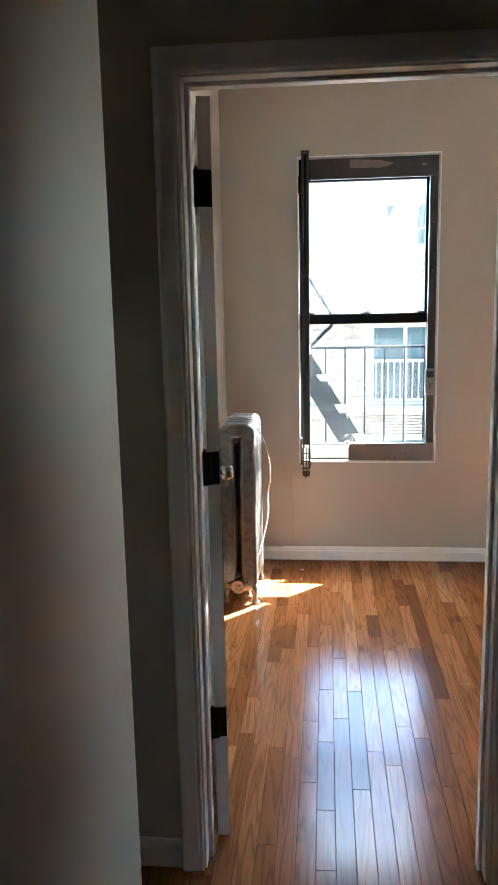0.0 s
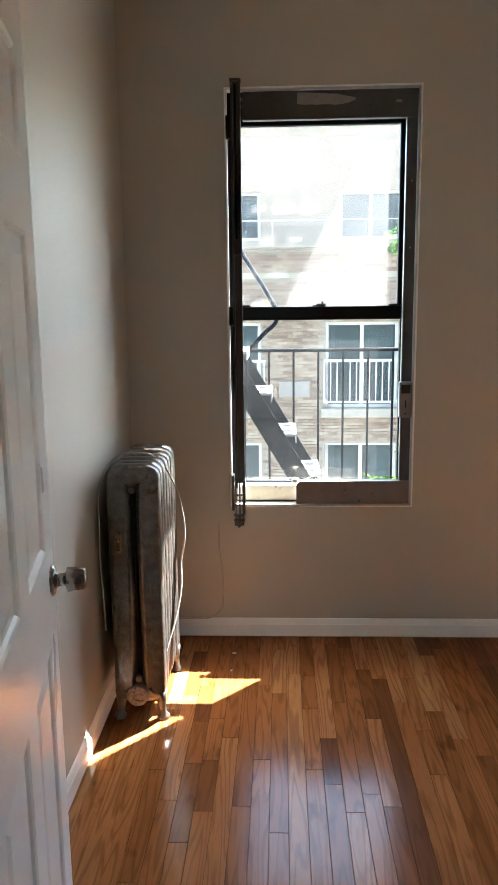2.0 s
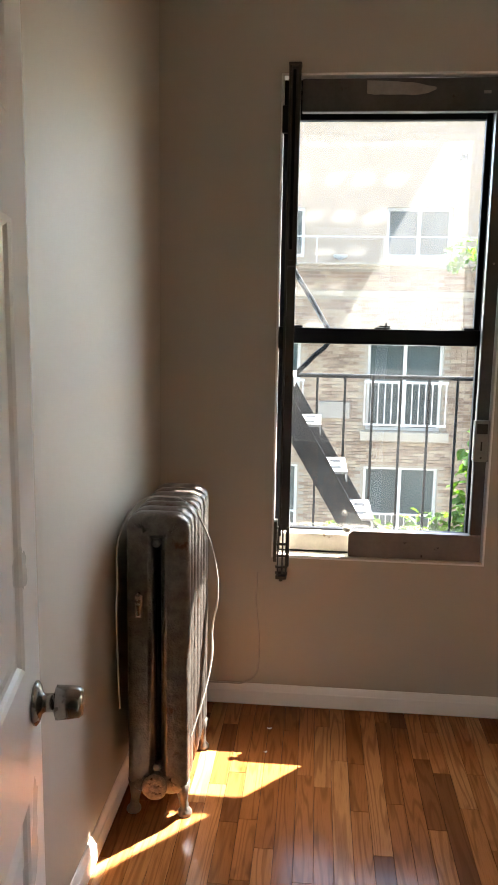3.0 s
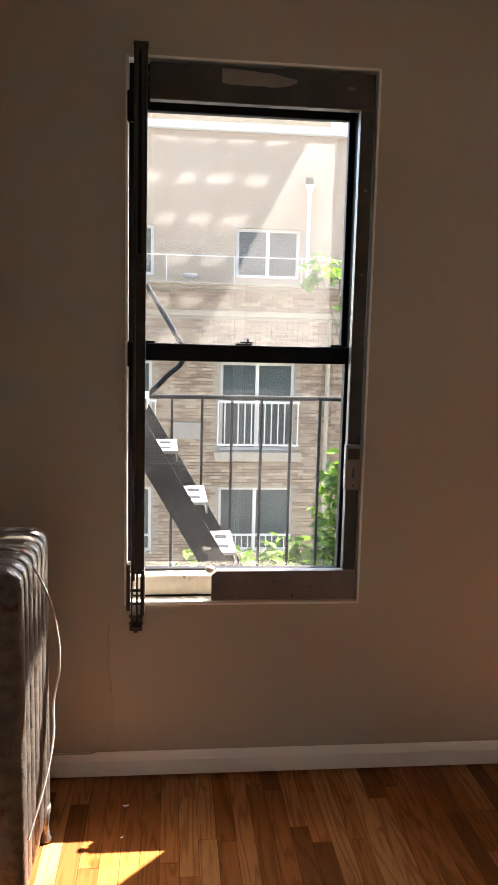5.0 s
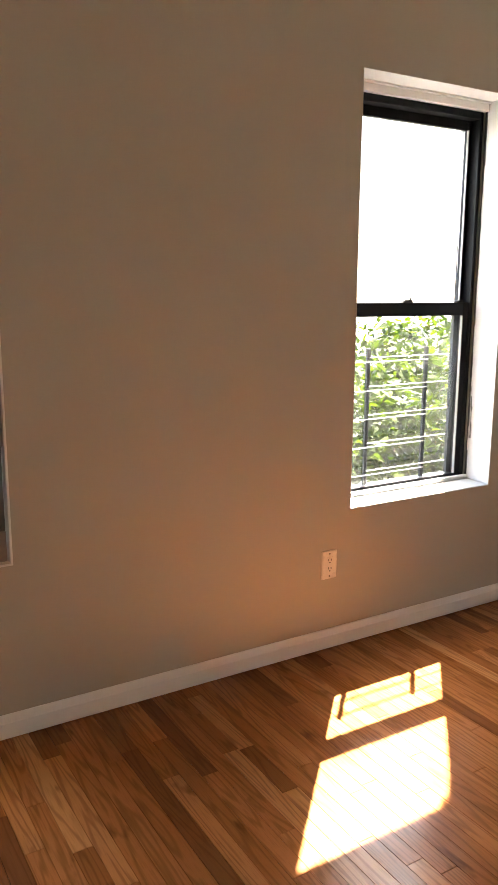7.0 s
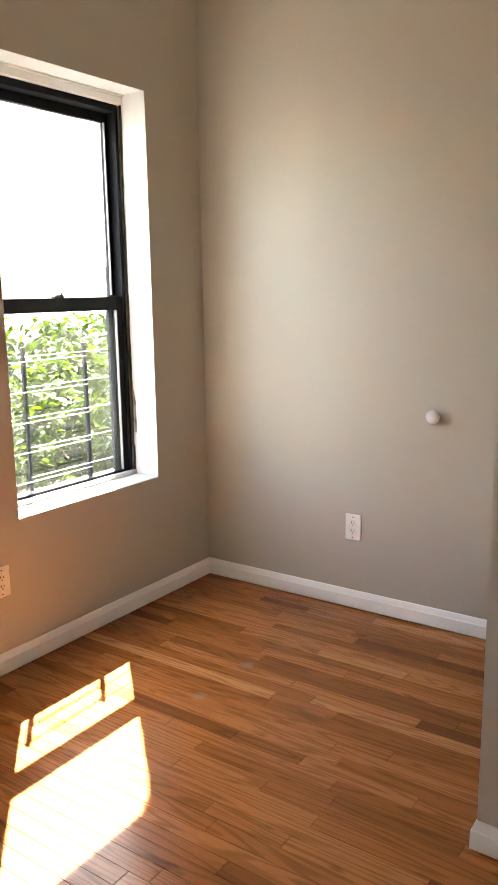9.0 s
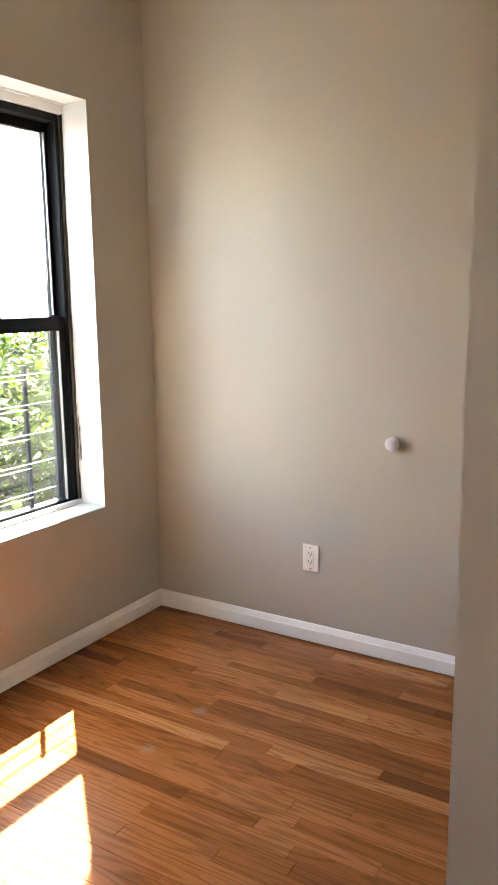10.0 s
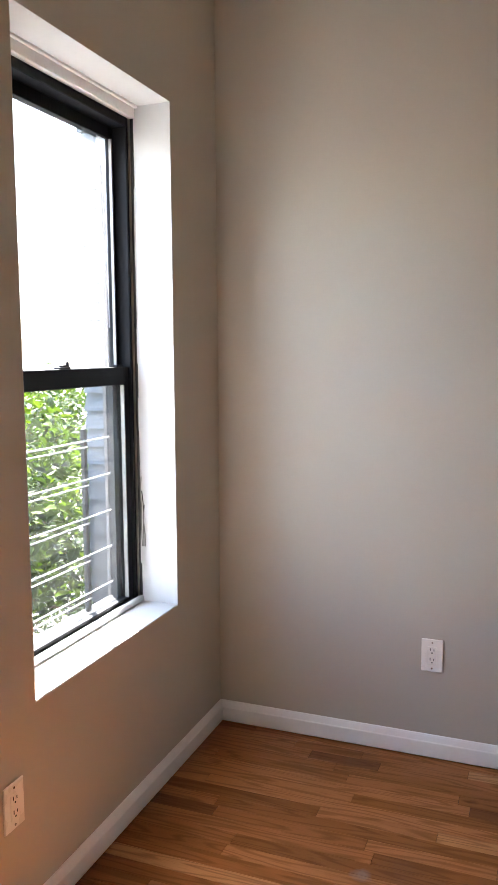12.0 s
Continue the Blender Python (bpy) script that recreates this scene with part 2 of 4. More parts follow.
M_STUCCO = mat("cream_stucco", (0.25, 0.185, 0.125), 0.9, vary=0.10, size=0.7, grain=20, bump=0.12)
M_MORTAR = mat("pale_mortar", (0.21, 0.18, 0.14), 0.95, vary=0.12, size=2, grain=40)
M_BRICK = brick_material("tan_brick")
M_STONE = mat("pale_stone_band", (0.22, 0.19, 0.145), 0.85, vary=0.12, size=2, grain=30)
M_WHITEMETAL = mat("white_railing_paint", (0.40, 0.395, 0.37), 0.5, vary=0.04, size=6)
M_ROOMDARK = mat("dim_window_glass", (0.028, 0.042, 0.042), 0.32, vary=0.5, size=1.6, bump=0.0, spec=0.3)
M_SIDING = mat("grey_lap_siding", (0.10, 0.105, 0.112), 0.8, vary=0.12, size=4, grain=40)
M_SLEEVE = mat("drab_sleeve_paint", (0.17, 0.15, 0.125), 0.7, vary=0.12, size=5, grain=40)
M_OCHRE = mat("ochre_wall_render", (0.27, 0.20, 0.13), 0.9, vary=0.08, size=0.6, grain=14)
M_GROUND = mat("courtyard_concrete", (0.30, 0.28, 0.25), 0.9, vary=0.2, size=0.5, grain=12)
M_BARK = mat("grey_brown_bark", (0.13, 0.10, 0.075), 0.9, vary=0.3, size=14, grain=60, bump=0.2)
M_LEAF = leaf_material("green_leaves", (0.007, 0.018, 0.004), (0.074, 0.110, 0.012))
M_LEAF_YOUNG = leaf_material("bright_young_leaves", (0.03, 0.07, 0.012), (0.115, 0.20, 0.03))
M_GLASS_DIRTY = dirty_glass("dusty_upper_glass", 0.016, 1.6, 0.026, 0.93)
M_GLASS_LOW = dirty_glass("lightly_dusty_lower_glass", 0.002, 3.2, 0.007, 0.93)
M_SEALANT = dirty_glass("blue_grey_sealant", 0.30, 14.0, 0.25, 0.55)
M_OAK = wood("red_oak_strip", False)
M_OAK_REST = wood("red_oak_strip_rest", True)


# ---- mesh helpers ----
def link(name, bm, material, parent=None, label="", smooth=False):
    me = bpy.data.meshes.new(name)
    bm.to_mesh(me)
    bm.free()
    for mt in material if isinstance(material, (list, tuple)) else (material,):
        me.materials.append(mt)
    if smooth:
        for p in me.polygons:
            p.use_smooth = True
    ob = new(name, me)
    if parent:
        ob.parent = parent
    if label:
        ob["label"] = label
    return ob


def part(name, bm, material, parent, label="", smooth=False):
    return link(name, bm, material, parent, label, smooth)


def box(bm, x0, x1, y0, y1, z0, z1, bevel=0.0, segments=1):
    """Adds a box between the limits, its edges rounded by bevel."""
    g = bmesh.ops.create_cube(bm, size=1, matrix=Matrix.Translation(((x0 + x1) / 2, (y0 + y1) / 2, (z0 + z1) / 2)) @ Matrix.Diagonal((x1 - x0, y1 - y0, z1 - z0, 1)))
    if bevel:
        es = list({e for v in g["verts"] for e in v.link_edges})
        bmesh.ops.bevel(bm, geom=es, offset=bevel, segments=segments, affect="EDGES", profile=0.5)
    return bm


def boxes(*rows, bevel=0.0):
    bm = bmesh.new()
    for r in rows:
        box(bm, *r, bevel=bevel)
    return bm


def rod(bm, a, b, r, sides=10, r2=None):
    """Adds a round bar from a to b."""
    a, b = Vector(a), Vector(b)
    m = Matrix.Translation((a + b) / 2) @ (b - a).to_track_quat("Z", "Y").to_matrix().to_4x4()
    bmesh.ops.create_cone(bm, cap_ends=True, segments=sides, radius1=r, radius2=r if r2 is None else r2, depth=(b - a).length, matrix=m)
    return bm


def bar(bm, a, b, w, h, up=(0, 0, 1)):
    """Adds a square bar from a to b, w across and h along up."""
    a, b = Vector(a), Vector(b)
    d = (b - a).normalized()
    side = d.cross(Vector(up)).normalized()
    u = side.cross(d)
    m = Matrix((side, d, u)).transposed().to_4x4()
    m.translation = (a + b) / 2
    bmesh.ops.create_cube(bm, size=1, matrix=m @ Matrix.Diagonal((w, (b - a).length, h, 1)))
    return bm


def lathe(bm, profile, m, sides=20):
    """Adds a turned shape: profile rows of (radius, height) about the local z of m."""
    rings = []
    for r, z in profile:
        rings.append([bm.verts.new(m @ Vector((r * math.cos(2 * math.pi * i / sides), r * math.sin(2 * math.pi * i / sides), z))) for i in range(sides)])
    for a, b in zip(rings, rings[1:]):
        for i in range(sides):
            bm.faces.new((a[i], a[(i + 1) % sides], b[(i + 1) % sides], b[i]))
    bm.faces.new(rings[-1])
    bm.faces.new(rings[0][::-1])
    return bm


def sweep(bm, profile, points, closed=False):
    """Adds a moulding: profile rows of (out, up), carried along corner points on the floor plan, out to the left of the way."""
    pts = [Vector((*p, 0)) for p in points]
    rings = []
    for i, p in enumerate(pts):
        d0 = (p - pts[i - 1]).normalized() if i else (pts[1] - p).normalized()
        d1 = (pts[i + 1] - p).normalized() if i + 1 < len(pts) else d0
        n0, n1 = Vector((-d0.y, d0.x, 0)), Vector((-d1.y, d1.x, 0))
        n = (n0 + n1) / (1 + n0.dot(n1))
        rings.append([bm.verts.new(p + n * o + Vector((0, 0, u))) for o, u in profile])
    k = len(profile)
    for a, b in zip(rings, rings[1:]):
        for i in range(k):
            bm.faces.new((a[i], b[i], b[(i + 1) % k], a[(i + 1) % k]))
    bm.faces.new(rings[0])
    bm.faces.new(rings[-1][::-1])
    bmesh.ops.recalc_face_normals(bm, faces=bm.faces[:])
    return bm


def tube(name, points, r, material, parent=None, label=""):
    """A cable through the points."""
    cu = bpy.data.curves.new(name, "CURVE")
    cu.dimensions, cu.bevel_depth, cu.bevel_resolution, cu.resolution_u = "3D", r, 2, 8
    sp = cu.splines.new("BEZIER")
    sp.bezier_points.add(len(points) - 1)
    for bp, p in zip(sp.bezier_points, points):
        bp.co, bp.handle_left_type, bp.handle_right_type = p, "AUTO", "AUTO"
    cu.materials.append(material)
    ob = new(name, cu)
    me = bpy.data.meshes.new_from_object(ob.evaluated_get(bpy.context.evaluated_depsgraph_get()))
    bpy.data.objects.remove(ob)
    for p in me.polygons:
        p.use_smooth = True
    ob = new(name, me)
    if parent:
        ob.parent = parent
    if label:
        ob["label"] = label
    return ob


def empty(name, at=(0, 0, 0)):
    ob = new(name)
    ob.location = at
    ob.empty_display_size = 0.1
    return ob


def settle(thing):
    """Keeps the parts, made in world places, where they are under a base that stands elsewhere."""
    bpy.context.view_layer.update()
    for c in thing.children:
        c.matrix_parent_inverse = thing.matrix_world.inverted()
    return thing


def structure(ob, label, category):
    return tagged(ob, label, category, kind="structure")


# ---- plan ----
XW, XE, YS, YH, CEIL = -1.213, 2.580, -2.515, -2.632, 2.80
OUT = 0.265
GROUND = -5.6
W1 = (-0.778, 0.0, 0.612, 2.330)
W2 = (1.390, 2.208, 0.594, 2.304)
DOOR = (-0.958, -0.205, 2.065)
JUT = (1.33, -1.84)
HALL = (-0.965, 0.32, -6.2)
RECESS = (-1.75, -3.29)


def wall_with_holes(name, x0, x1, y0, y1, z0, z1, holes, material, label):
    """A wall along x, butted together round its openings, as one clean mesh."""
    xs = sorted({x0, x1, *[h[0] for h in holes], *[h[1] for h in holes]})
    zs = sorted({z0, z1, *[h[2] for h in holes], *[h[3] for h in holes]})
    bm = bmesh.new()
    solid = {}
    for i in range(len(xs) - 1):
        for j in range(len(zs) - 1):
            cx, cz = (xs[i] + xs[i + 1]) / 2, (zs[j] + zs[j + 1]) / 2
            solid[i, j] = not any(h[0] < cx < h[1] and h[2] < cz < h[3] for h in holes)
    vert = {}

    def v(x, y, z):
        k = (round(x, 5), round(y, 5), round(z, 5))
        if k not in vert:
            vert[k] = bm.verts.new(k)
        return vert[k]

    for (i, j), s in solid.items():
        if not s:
            continue
        a, b, c, d = xs[i], xs[i + 1], zs[j], zs[j + 1]
        bm.faces.new((v(a, y0, c), v(b, y0, c), v(b, y0, d), v(a, y0, d)))
        bm.faces.new((v(a, y1, c), v(a, y1, d), v(b, y1, d), v(b, y1, c)))
        for di, dj, q in ((-1, 0, ((a, c), (a, d))), (1, 0, ((b, d), (b, c))), (0, -1, ((b, c), (a, c))), (0, 1, ((a, d), (b, d)))):
            if not solid.get((i + di, j + dj), False):
                (p, r), (s2, t) = q
                bm.faces.new((v(p, y0, r), v(s2, y0, t), v(s2, y1, t), v(p, y1, r)))
    bmesh.ops.recalc_face_normals(bm, faces=bm.faces[:])
    return structure(link(name, bm, material), label, "wall")


# ---- room shell ----
wall_with_holes("wall_north", XW - 0.3, XE + 0.3, 0.0, OUT, -0.25, CEIL + 0.3, [W1, W2], M_WALL, "greige painted window wall with two sash windows")
wall_with_holes("wall_outer", XW - 6, XE + 6, OUT + 0.001, OUT + 0.02, GROUND, CEIL + 10, [W1, W2], M_OUTER, "red-brown brick outer face of the house")
wall_with_holes("wall_south", HALL[0] - 1.2, XE, YH, YS, 0.0, CEIL, [(DOOR[0] - 0.02, DOOR[1] + 0.02, 0.0, DOOR[2] + 0.02)], M_WALL, "greige painted wall with the bedroom doorway")
structure(link("wall_west", boxes((XW - 0.2, XW, YS, 0.0, 0.0, CEIL)), M_WALL), "greige painted plaster wall behind the radiator", "wall")
structure(link("wall_east", boxes((XE, XE + 0.2, JUT[1] - 0.02, 0.0, 0.0, CEIL)), M_WALL), "greige painted plaster wall with an outlet and bumper", "wall")
structure(link("wall_closet", boxes((JUT[0], XE, YS, JUT[1], 0.0, CEIL)), M_WALL), "greige painted wall corner jutting into the room", "wall")
structure(link("wall_hall_west", boxes((HALL[0] - 0.12, HALL[0], HALL[2], RECESS[1], 0.0, CEIL)), M_WALL), "grey painted hallway wall ending at a corner", "wall")
structure(link("wall_hall_recess", boxes((RECESS[0] - 0.1, RECESS[0], RECESS[1] - 0.3, YH, 0.0, CEIL), (RECESS[0], HALL[0] - 0.12, RECESS[1] - 0.3, RECESS[1] - 0.2, 0.0, CEIL)), M_WALL), "dim grey wall of the hallway recess", "wall")
structure(link("wall_hall_east", boxes((HALL[1], HALL[1] + 0.12, HALL[2], YH, 0.0, CEIL)), M_WALL), "dim grey painted hallway wall", "wall")
wall_with_holes("wall_hall_south", HALL[0] - 0.2, HALL[1] + 0.12, HALL[2] - 0.15, HALL[2], 0.0, CEIL, [], M_WALL, "dim grey painted hallway end wall")
structure(link("ceiling", boxes((RECESS[0] - 0.1, XE + 0.3, HALL[2] - 0.15, 0.0, CEIL, CEIL + 0.3)), M_CEIL), "flat white painted plaster ceiling", "ceiling")

# baseboards
BASE = [(0.0, 0.009), (0.0135, 0.009), (0.0135, 0.061), (0.0125, 0.0635), (0.0105, 0.065), (0.0085, 0.072), (0.0060, 0.082), (0.0035, 0.088), (0.0, 0.090)]


def baseboard(points, label):
    return structure(link("baseboard", sweep(bmesh.new(), BASE, points), M_TRIM), label, "baseboard")


baseboard([(JUT[0], YS + 0.0), (JUT[0], JUT[1]), (XE, JUT[1]), (XE, 0.0), (XW, 0.0), (XW, YS), (DOOR[0] - 0.063, YS)], "white moulded wooden baseboard round the bedroom")
baseboard([(DOOR[1] + 0.063, YS), (JUT[0], YS)], "white moulded wooden baseboard beside the doorway")
baseboard([(DOOR[0] - 0.066, YH), (RECESS[0], YH), (RECESS[0], RECESS[1] - 0.2)], "white moulded wooden baseboard in the hallway recess")
baseboard([(HALL[0] - 0.12, RECESS[1]), (HALL[0], RECESS[1]), (HALL[0], HALL[2])], "white moulded wooden baseboard of the hallway")
baseboard([(HALL[1], HALL[2]), (HALL[1], YH), (DOOR[1] + 0.066, YH)], "white moulded wooden baseboard of the hallway")


# ---- door frame and door ----
def door_frame():
    f = empty("door_frame", (DOOR[0], YH, 0))
    x0, x1, zt = DOOR
    part("jamb", boxes((x0 - 0.02, x0, YH, YS, 0, zt + 0.02), bevel=0.0015), M_TRIM, f)
    part("jamb", boxes((x1, x1 + 0.02, YH, YS, 0, zt + 0.02), bevel=0.0015), M_TRIM, f)
    part("head_jamb", boxes((x0, x1, YH, YS, zt, zt + 0.02), bevel=0.0015), M_TRIM, f)
    stop_y = (YS - 0.075, YS - 0.040)
    part("stop", boxes((x0, x0 + 0.011, *stop_y, 0, zt), bevel=0.002), M_TRIM, f)
    part("stop", boxes((x1 - 0.011, x1, *stop_y, 0, zt), bevel=0.002), M_TRIM, f)
    part("stop", boxes((x0 + 0.011, x1 - 0.011, *stop_y, zt - 0.011, zt), bevel=0.002), M_TRIM, f)
    # casing profile: (across from the opening, thickness)
    prof = [(0.006, 0.0), (0.006, 0.008), (0.010, 0.011), (0.016, 0.009), (0.022, 0.012), (0.050, 0.016), (0.060, 0.016), (0.066, 0.012), (0.066, 0.0)]
    for y, sgn in ((YH, -1), (YS, 1)):
        for side, x in ((-1, x0), (1, x1)):
            bm = bmesh.new()
            rows = []
            for across, thick in prof:
                px, py = x + side * across, y + sgn * thick
                rows.append([bm.verts.new((px, py, 0)), bm.verts.new((px, py, zt + across))])
            for a, b in zip(rows, rows[1:]):
                bm.faces.new((a[0], b[0], b[1], a[1]))
            bm.faces.new([r[1] for r in rows])
            bm.faces.new([r[0] for r in rows][::-1])
            bmesh.ops.recalc_face_normals(bm, faces=bm.faces[:])
            part("casing", bm, M_TRIM, f)
        bm = bmesh.new()
        rows = []
        for across, thick in prof:
            py = y + sgn * thick
            rows.append([bm.verts.new((x0 - across, py, zt + across)), bm.verts.new((x1 + across, py, zt + across))])
        for a, b in zip(rows, rows[1:]):
            bm.faces.new((a[0], b[0], b[1], a[1]))
        bmesh.ops.recalc_face_normals(bm, faces=bm.faces[:])
        part("head_casing", bm, M_TRIM, f)
    settle(f)
    return tagged(f, "white painted wooden door frame with moulded casing", "door frame", kind="structure")


door_frame()


def door_face(bm, w, h, y, sgn, panels):
    """One moulded face of a panel door: flat stiles and sunk, raised panels."""
    xs = sorted({0.0, w, *[p[0] for p in panels], *[p[1] for p in panels]})
    zs = sorted({0.0, h, *[p[2] for p in panels], *[p[3] for p in panels]})
    for i in range(len(xs) - 1):
        for j in range(len(zs) - 1):
            a, b, c, d = xs[i], xs[i + 1], zs[j], zs[j + 1]
            hit = [p for p in panels if p[0] <= a and p[1] >= b and p[2] <= c and p[3] >= d]
            if not hit:
                bm.faces.new([bm.verts.new(q) for q in ((a, y, c), (b, y, c), (b, y, d), (a, y, d))])
                continue
            rings = []
            for inset, depth in ((0, 0), (0.007, -0.003), (0.012, -0.008), (0.020, -0.009), (0.045, -0.003), (0.050, -0.003)):
                yy = y + sgn * depth
                rings.append([bm.verts.new(q) for q in ((a + inset, yy, c + inset), (b - inset, yy, c + inset), (b - inset, yy, d - inset), (a + inset, yy, d - inset))])
            for r, s in zip(rings, rings[1:]):
                for k in range(4):
                    bm.faces.new((r[k], r[(k + 1) % 4], s[(k + 1) % 4], s[k]))
            bm.faces.new(rings[-1])


def six_panel_door():
    w, h, t = 0.758, 2.042, 0.034
    d = empty("door", (-0.942, YS + 0.004, 0.012))
    stile, mid = 0.105, 0.095
    cols = [(stile, (w - mid) / 2), ((w + mid) / 2, w - stile)]
    rows = [(0.235, 0.810), (1.010, 1.622), (1.746, 1.938)]
    panels = [(c[0], c[1], r[0], r[1]) for c in cols for r in rows]
    bm = bmesh.new()
    door_face(bm, w, h, -t, -1, panels)
    door_face(bm, w, h, 0.0, 1, panels)
    for q in (((0, 0, 0), (0, -t, 0), (0, -t, h), (0, 0, h)), ((w, 0, 0), (w, 0, h), (w, -t, h), (w, -t, 0)), ((0, 0, h), (w, 0, h), (w, -t, h), (0, -t, h)), ((0, 0, 0), (0, -t, 0), (w, -t, 0), (w, 0, 0))):
        bm.faces.new([bm.verts.new(p) for p in q])
    bmesh.ops.remove_doubles(bm, verts=bm.verts[:], dist=0.0001)
    bmesh.ops.recalc_face_normals(bm, faces=bm.faces[:])
    part("slab", bm, M_DOOR, d)
    for z in (0.362, 1.102, 1.822):
        bm = boxes((-0.0015, 0.0005, -0.033, -0.001, z - 0.045, z + 0.045))
        rod(bm, (-0.004, 0.006, z - 0.046), (-0.004, 0.006, z + 0.046), 0.0065, 12)
        rod(bm, (-0.004, 0.006, z + 0.046), (-0.004, 0.006, z + 0.054), 0.0045, 10, 0.002)
        box(bm, -0.011, -0.0035, -0.012, 0.036, z - 0.045, z + 0.045, bevel=0.001)
        part("hinge", bm, M_BRONZE, d, "dark bronze butt hinge")
    for sgn, y in ((-1, -t), (1, 0.0)):
        m = Matrix.Translation((w - 0.048, y, 0.933)) @ Matrix.Rotation(radians(90 * (1 if sgn < 0 else -1)), 4, "X")
        bm = lathe(bmesh.new(), [(0.030, 0.0), (0.0325, 0.002), (0.0325, 0.005), (0.027, 0.009), (0.016, 0.012), (0.0135, 0.016), (0.0135, 0.030), (0.021, 0.031), (0.0255, 0.033), (0.0245, 0.050), (0.0225, 0.066), (0.019, 0.071), (0.008, 0.0725)], m, 28)
        part("knob", bm, M_NICKEL, d, "satin nickel door knob with round rosette", smooth=True)
    part("latch_plate", boxes((w - 0.0005, w + 0.0012, -0.030, -0.005, 0.905, 0.961)), M_NICKEL, d)
    d.rotation_euler = (0, 0, radians(100.1))
    return tagged(d, "white six-panel wooden door standing open beside the wall", "door")


six_panel_door()


# ---- windows ----
def ring(x0, x1, z0, z1, y0, y1, l, r, b, t, bevel=0.002):
    """A rectangular frame: limits outside, then the widths of its four members."""
    return boxes((x0, x0 + l, y0, y1, z0, z1), (x1 - r, x1, y0, y1, z0, z1), (x0 + l, x1 - r, y0, y1, z0, z0 + b), (x0 + l, x1 - r, y0, y1, z1 - t, z1), bevel=bevel)


def sash_window(name, opening, glass, meet, drop, back, label):
    """Black double-hung window: opening, clear glass limits in x and z, the meeting rail, the depth of the head filler."""
    x0, x1, z0, z1 = opening
    gx0, gx1, gz0, gz1 = glass
    w = empty(name, (x0, 0.16, z0))
    fz = z1 - drop
    side = 0.016 if drop > 0.01 else 0.002
    part("window_frame", ring(x0 + 0.002, x1 - side, z0 + 0.002, fz, back + 0.0000, back + 0.1040, 0.030, 0.032 - side, 0.022, 0.030), M_BLACK, w)
    if drop > 0.01:
        part("head_filler", boxes((x0 + 0.002, x1 - 0.002, back + -0.0180, back + 0.1040, fz + 0.001, z1 - 0.001), (x0 + 0.002, x1 - 0.002, back + -0.0300, back + -0.0190, z1 - 0.010, z1 - 0.001), bevel=0.002), M_TRIM, w, "white painted filler strip")
    up = part("upper_sash", ring(x0 + 0.032, x1 - 0.032, meet[0] + 0.004, fz - 0.031, back + 0.0500, back + 0.0800, gx0 - x0 - 0.032, x1 - 0.032 - gx1, meet[1] - meet[0] - 0.010, fz - 0.031 - gz1), M_BLACK, w)
    part("pane", boxes((gx0 - 0.004, gx1 + 0.004, back + 0.0635, back + 0.0665, meet[1] - 0.010, gz1 + 0.004)), M_GLASS_DIRTY, up, "dusty glass pane")
    lo = part("lower_sash", ring(x0 + 0.032, x1 - 0.032, z0 + 0.025, meet[1], back + 0.0100, back + 0.0400, gx0 - x0 - 0.040, 0.030 if drop > 0.01 else x1 - 0.040 - gx1, max(0.008, gz0 - z0 - 0.025), meet[1] - meet[0]), M_BLACK, w)
    part("pane", boxes((gx0 - 0.012, (x1 - 0.058) if drop > 0.01 else gx1 + 0.012, back + 0.0235, back + 0.0265, gz0 - 0.004, meet[0] + 0.004)), M_GLASS_LOW, lo, "lightly dusty glass pane")
    if drop > 0.01:
        part("weatherstrip", boxes((gx1 - 0.006, gx1 - 0.0005, back + 0.0380, back + 0.0495, meet[1] + 0.001, gz1 - 0.001), bevel=0.001), M_LOCK, w, "pale vinyl weatherstrip")
        part("jamb_bead", boxes((x1 - 0.0150, x1 - 0.0115, back + 0.006, back + 0.040, z0 + 0.034, fz - 0.02), bevel=0.0008), M_LOCK, w, "thin pale bead beside the frame")
        part("jamb_gap", boxes((x1 - 0.0110, x1 - 0.0025, back + 0.012, back + 0.060, z0 + 0.010, fz)), M_SLOT, w, "dark open gap beside the frame")
        smear = bmesh.new()
        edge = [(0.0, 0.0), (-0.052, 0.0), (-0.055, -0.035), (-0.045, -0.068), (-0.024, -0.085), (-0.014, -0.115), (-0.007, -0.20), (-0.005, -0.46), (0.0, -0.62)]
        a = [smear.verts.new((gx1 - 0.0065 + dx, back + 0.0605, gz1 + dz)) for dx, dz in edge]
        b = [smear.verts.new((gx1 - 0.0065 + dx, back + 0.0630, gz1 + dz)) for dx, dz in edge]
        smear.faces.new(a)
        smear.faces.new(b[::-1])
        for i in range(len(edge)):
            smear.faces.new((a[i], b[i], b[(i + 1) % len(edge)], a[(i + 1) % len(edge)]))
        bmesh.ops.recalc_face_normals(smear, faces=smear.faces[:])
        part("sealant_smear", smear, M_SEALANT, w, "blue-grey smear of sealant on the glass edge")
        part("sill_track", boxes((x0 + 0.003, x1 - 0.003, back - 0.018, back - 0.001, z0 + 0.0065, z0 + 0.027), bevel=0.003), M_REVEAL, w, "pale painted sill track")
        part("weatherstrip", boxes((x1 - 0.0685, x1 - 0.0640, back + 0.008, back + 0.0225, z0 + 0.034, meet[0] - 0.001), bevel=0.001), M_LOCK, w, "pale vinyl weatherstrip")
        part("screen_channel", boxes((x1 - 0.086, x1 - 0.0325, back + 0.042, back + 0.060, z0 + 0.034, meet[0]), bevel=0.001), M_GUARDPOST, w)
    mid = (gx0 + gx1) / 2
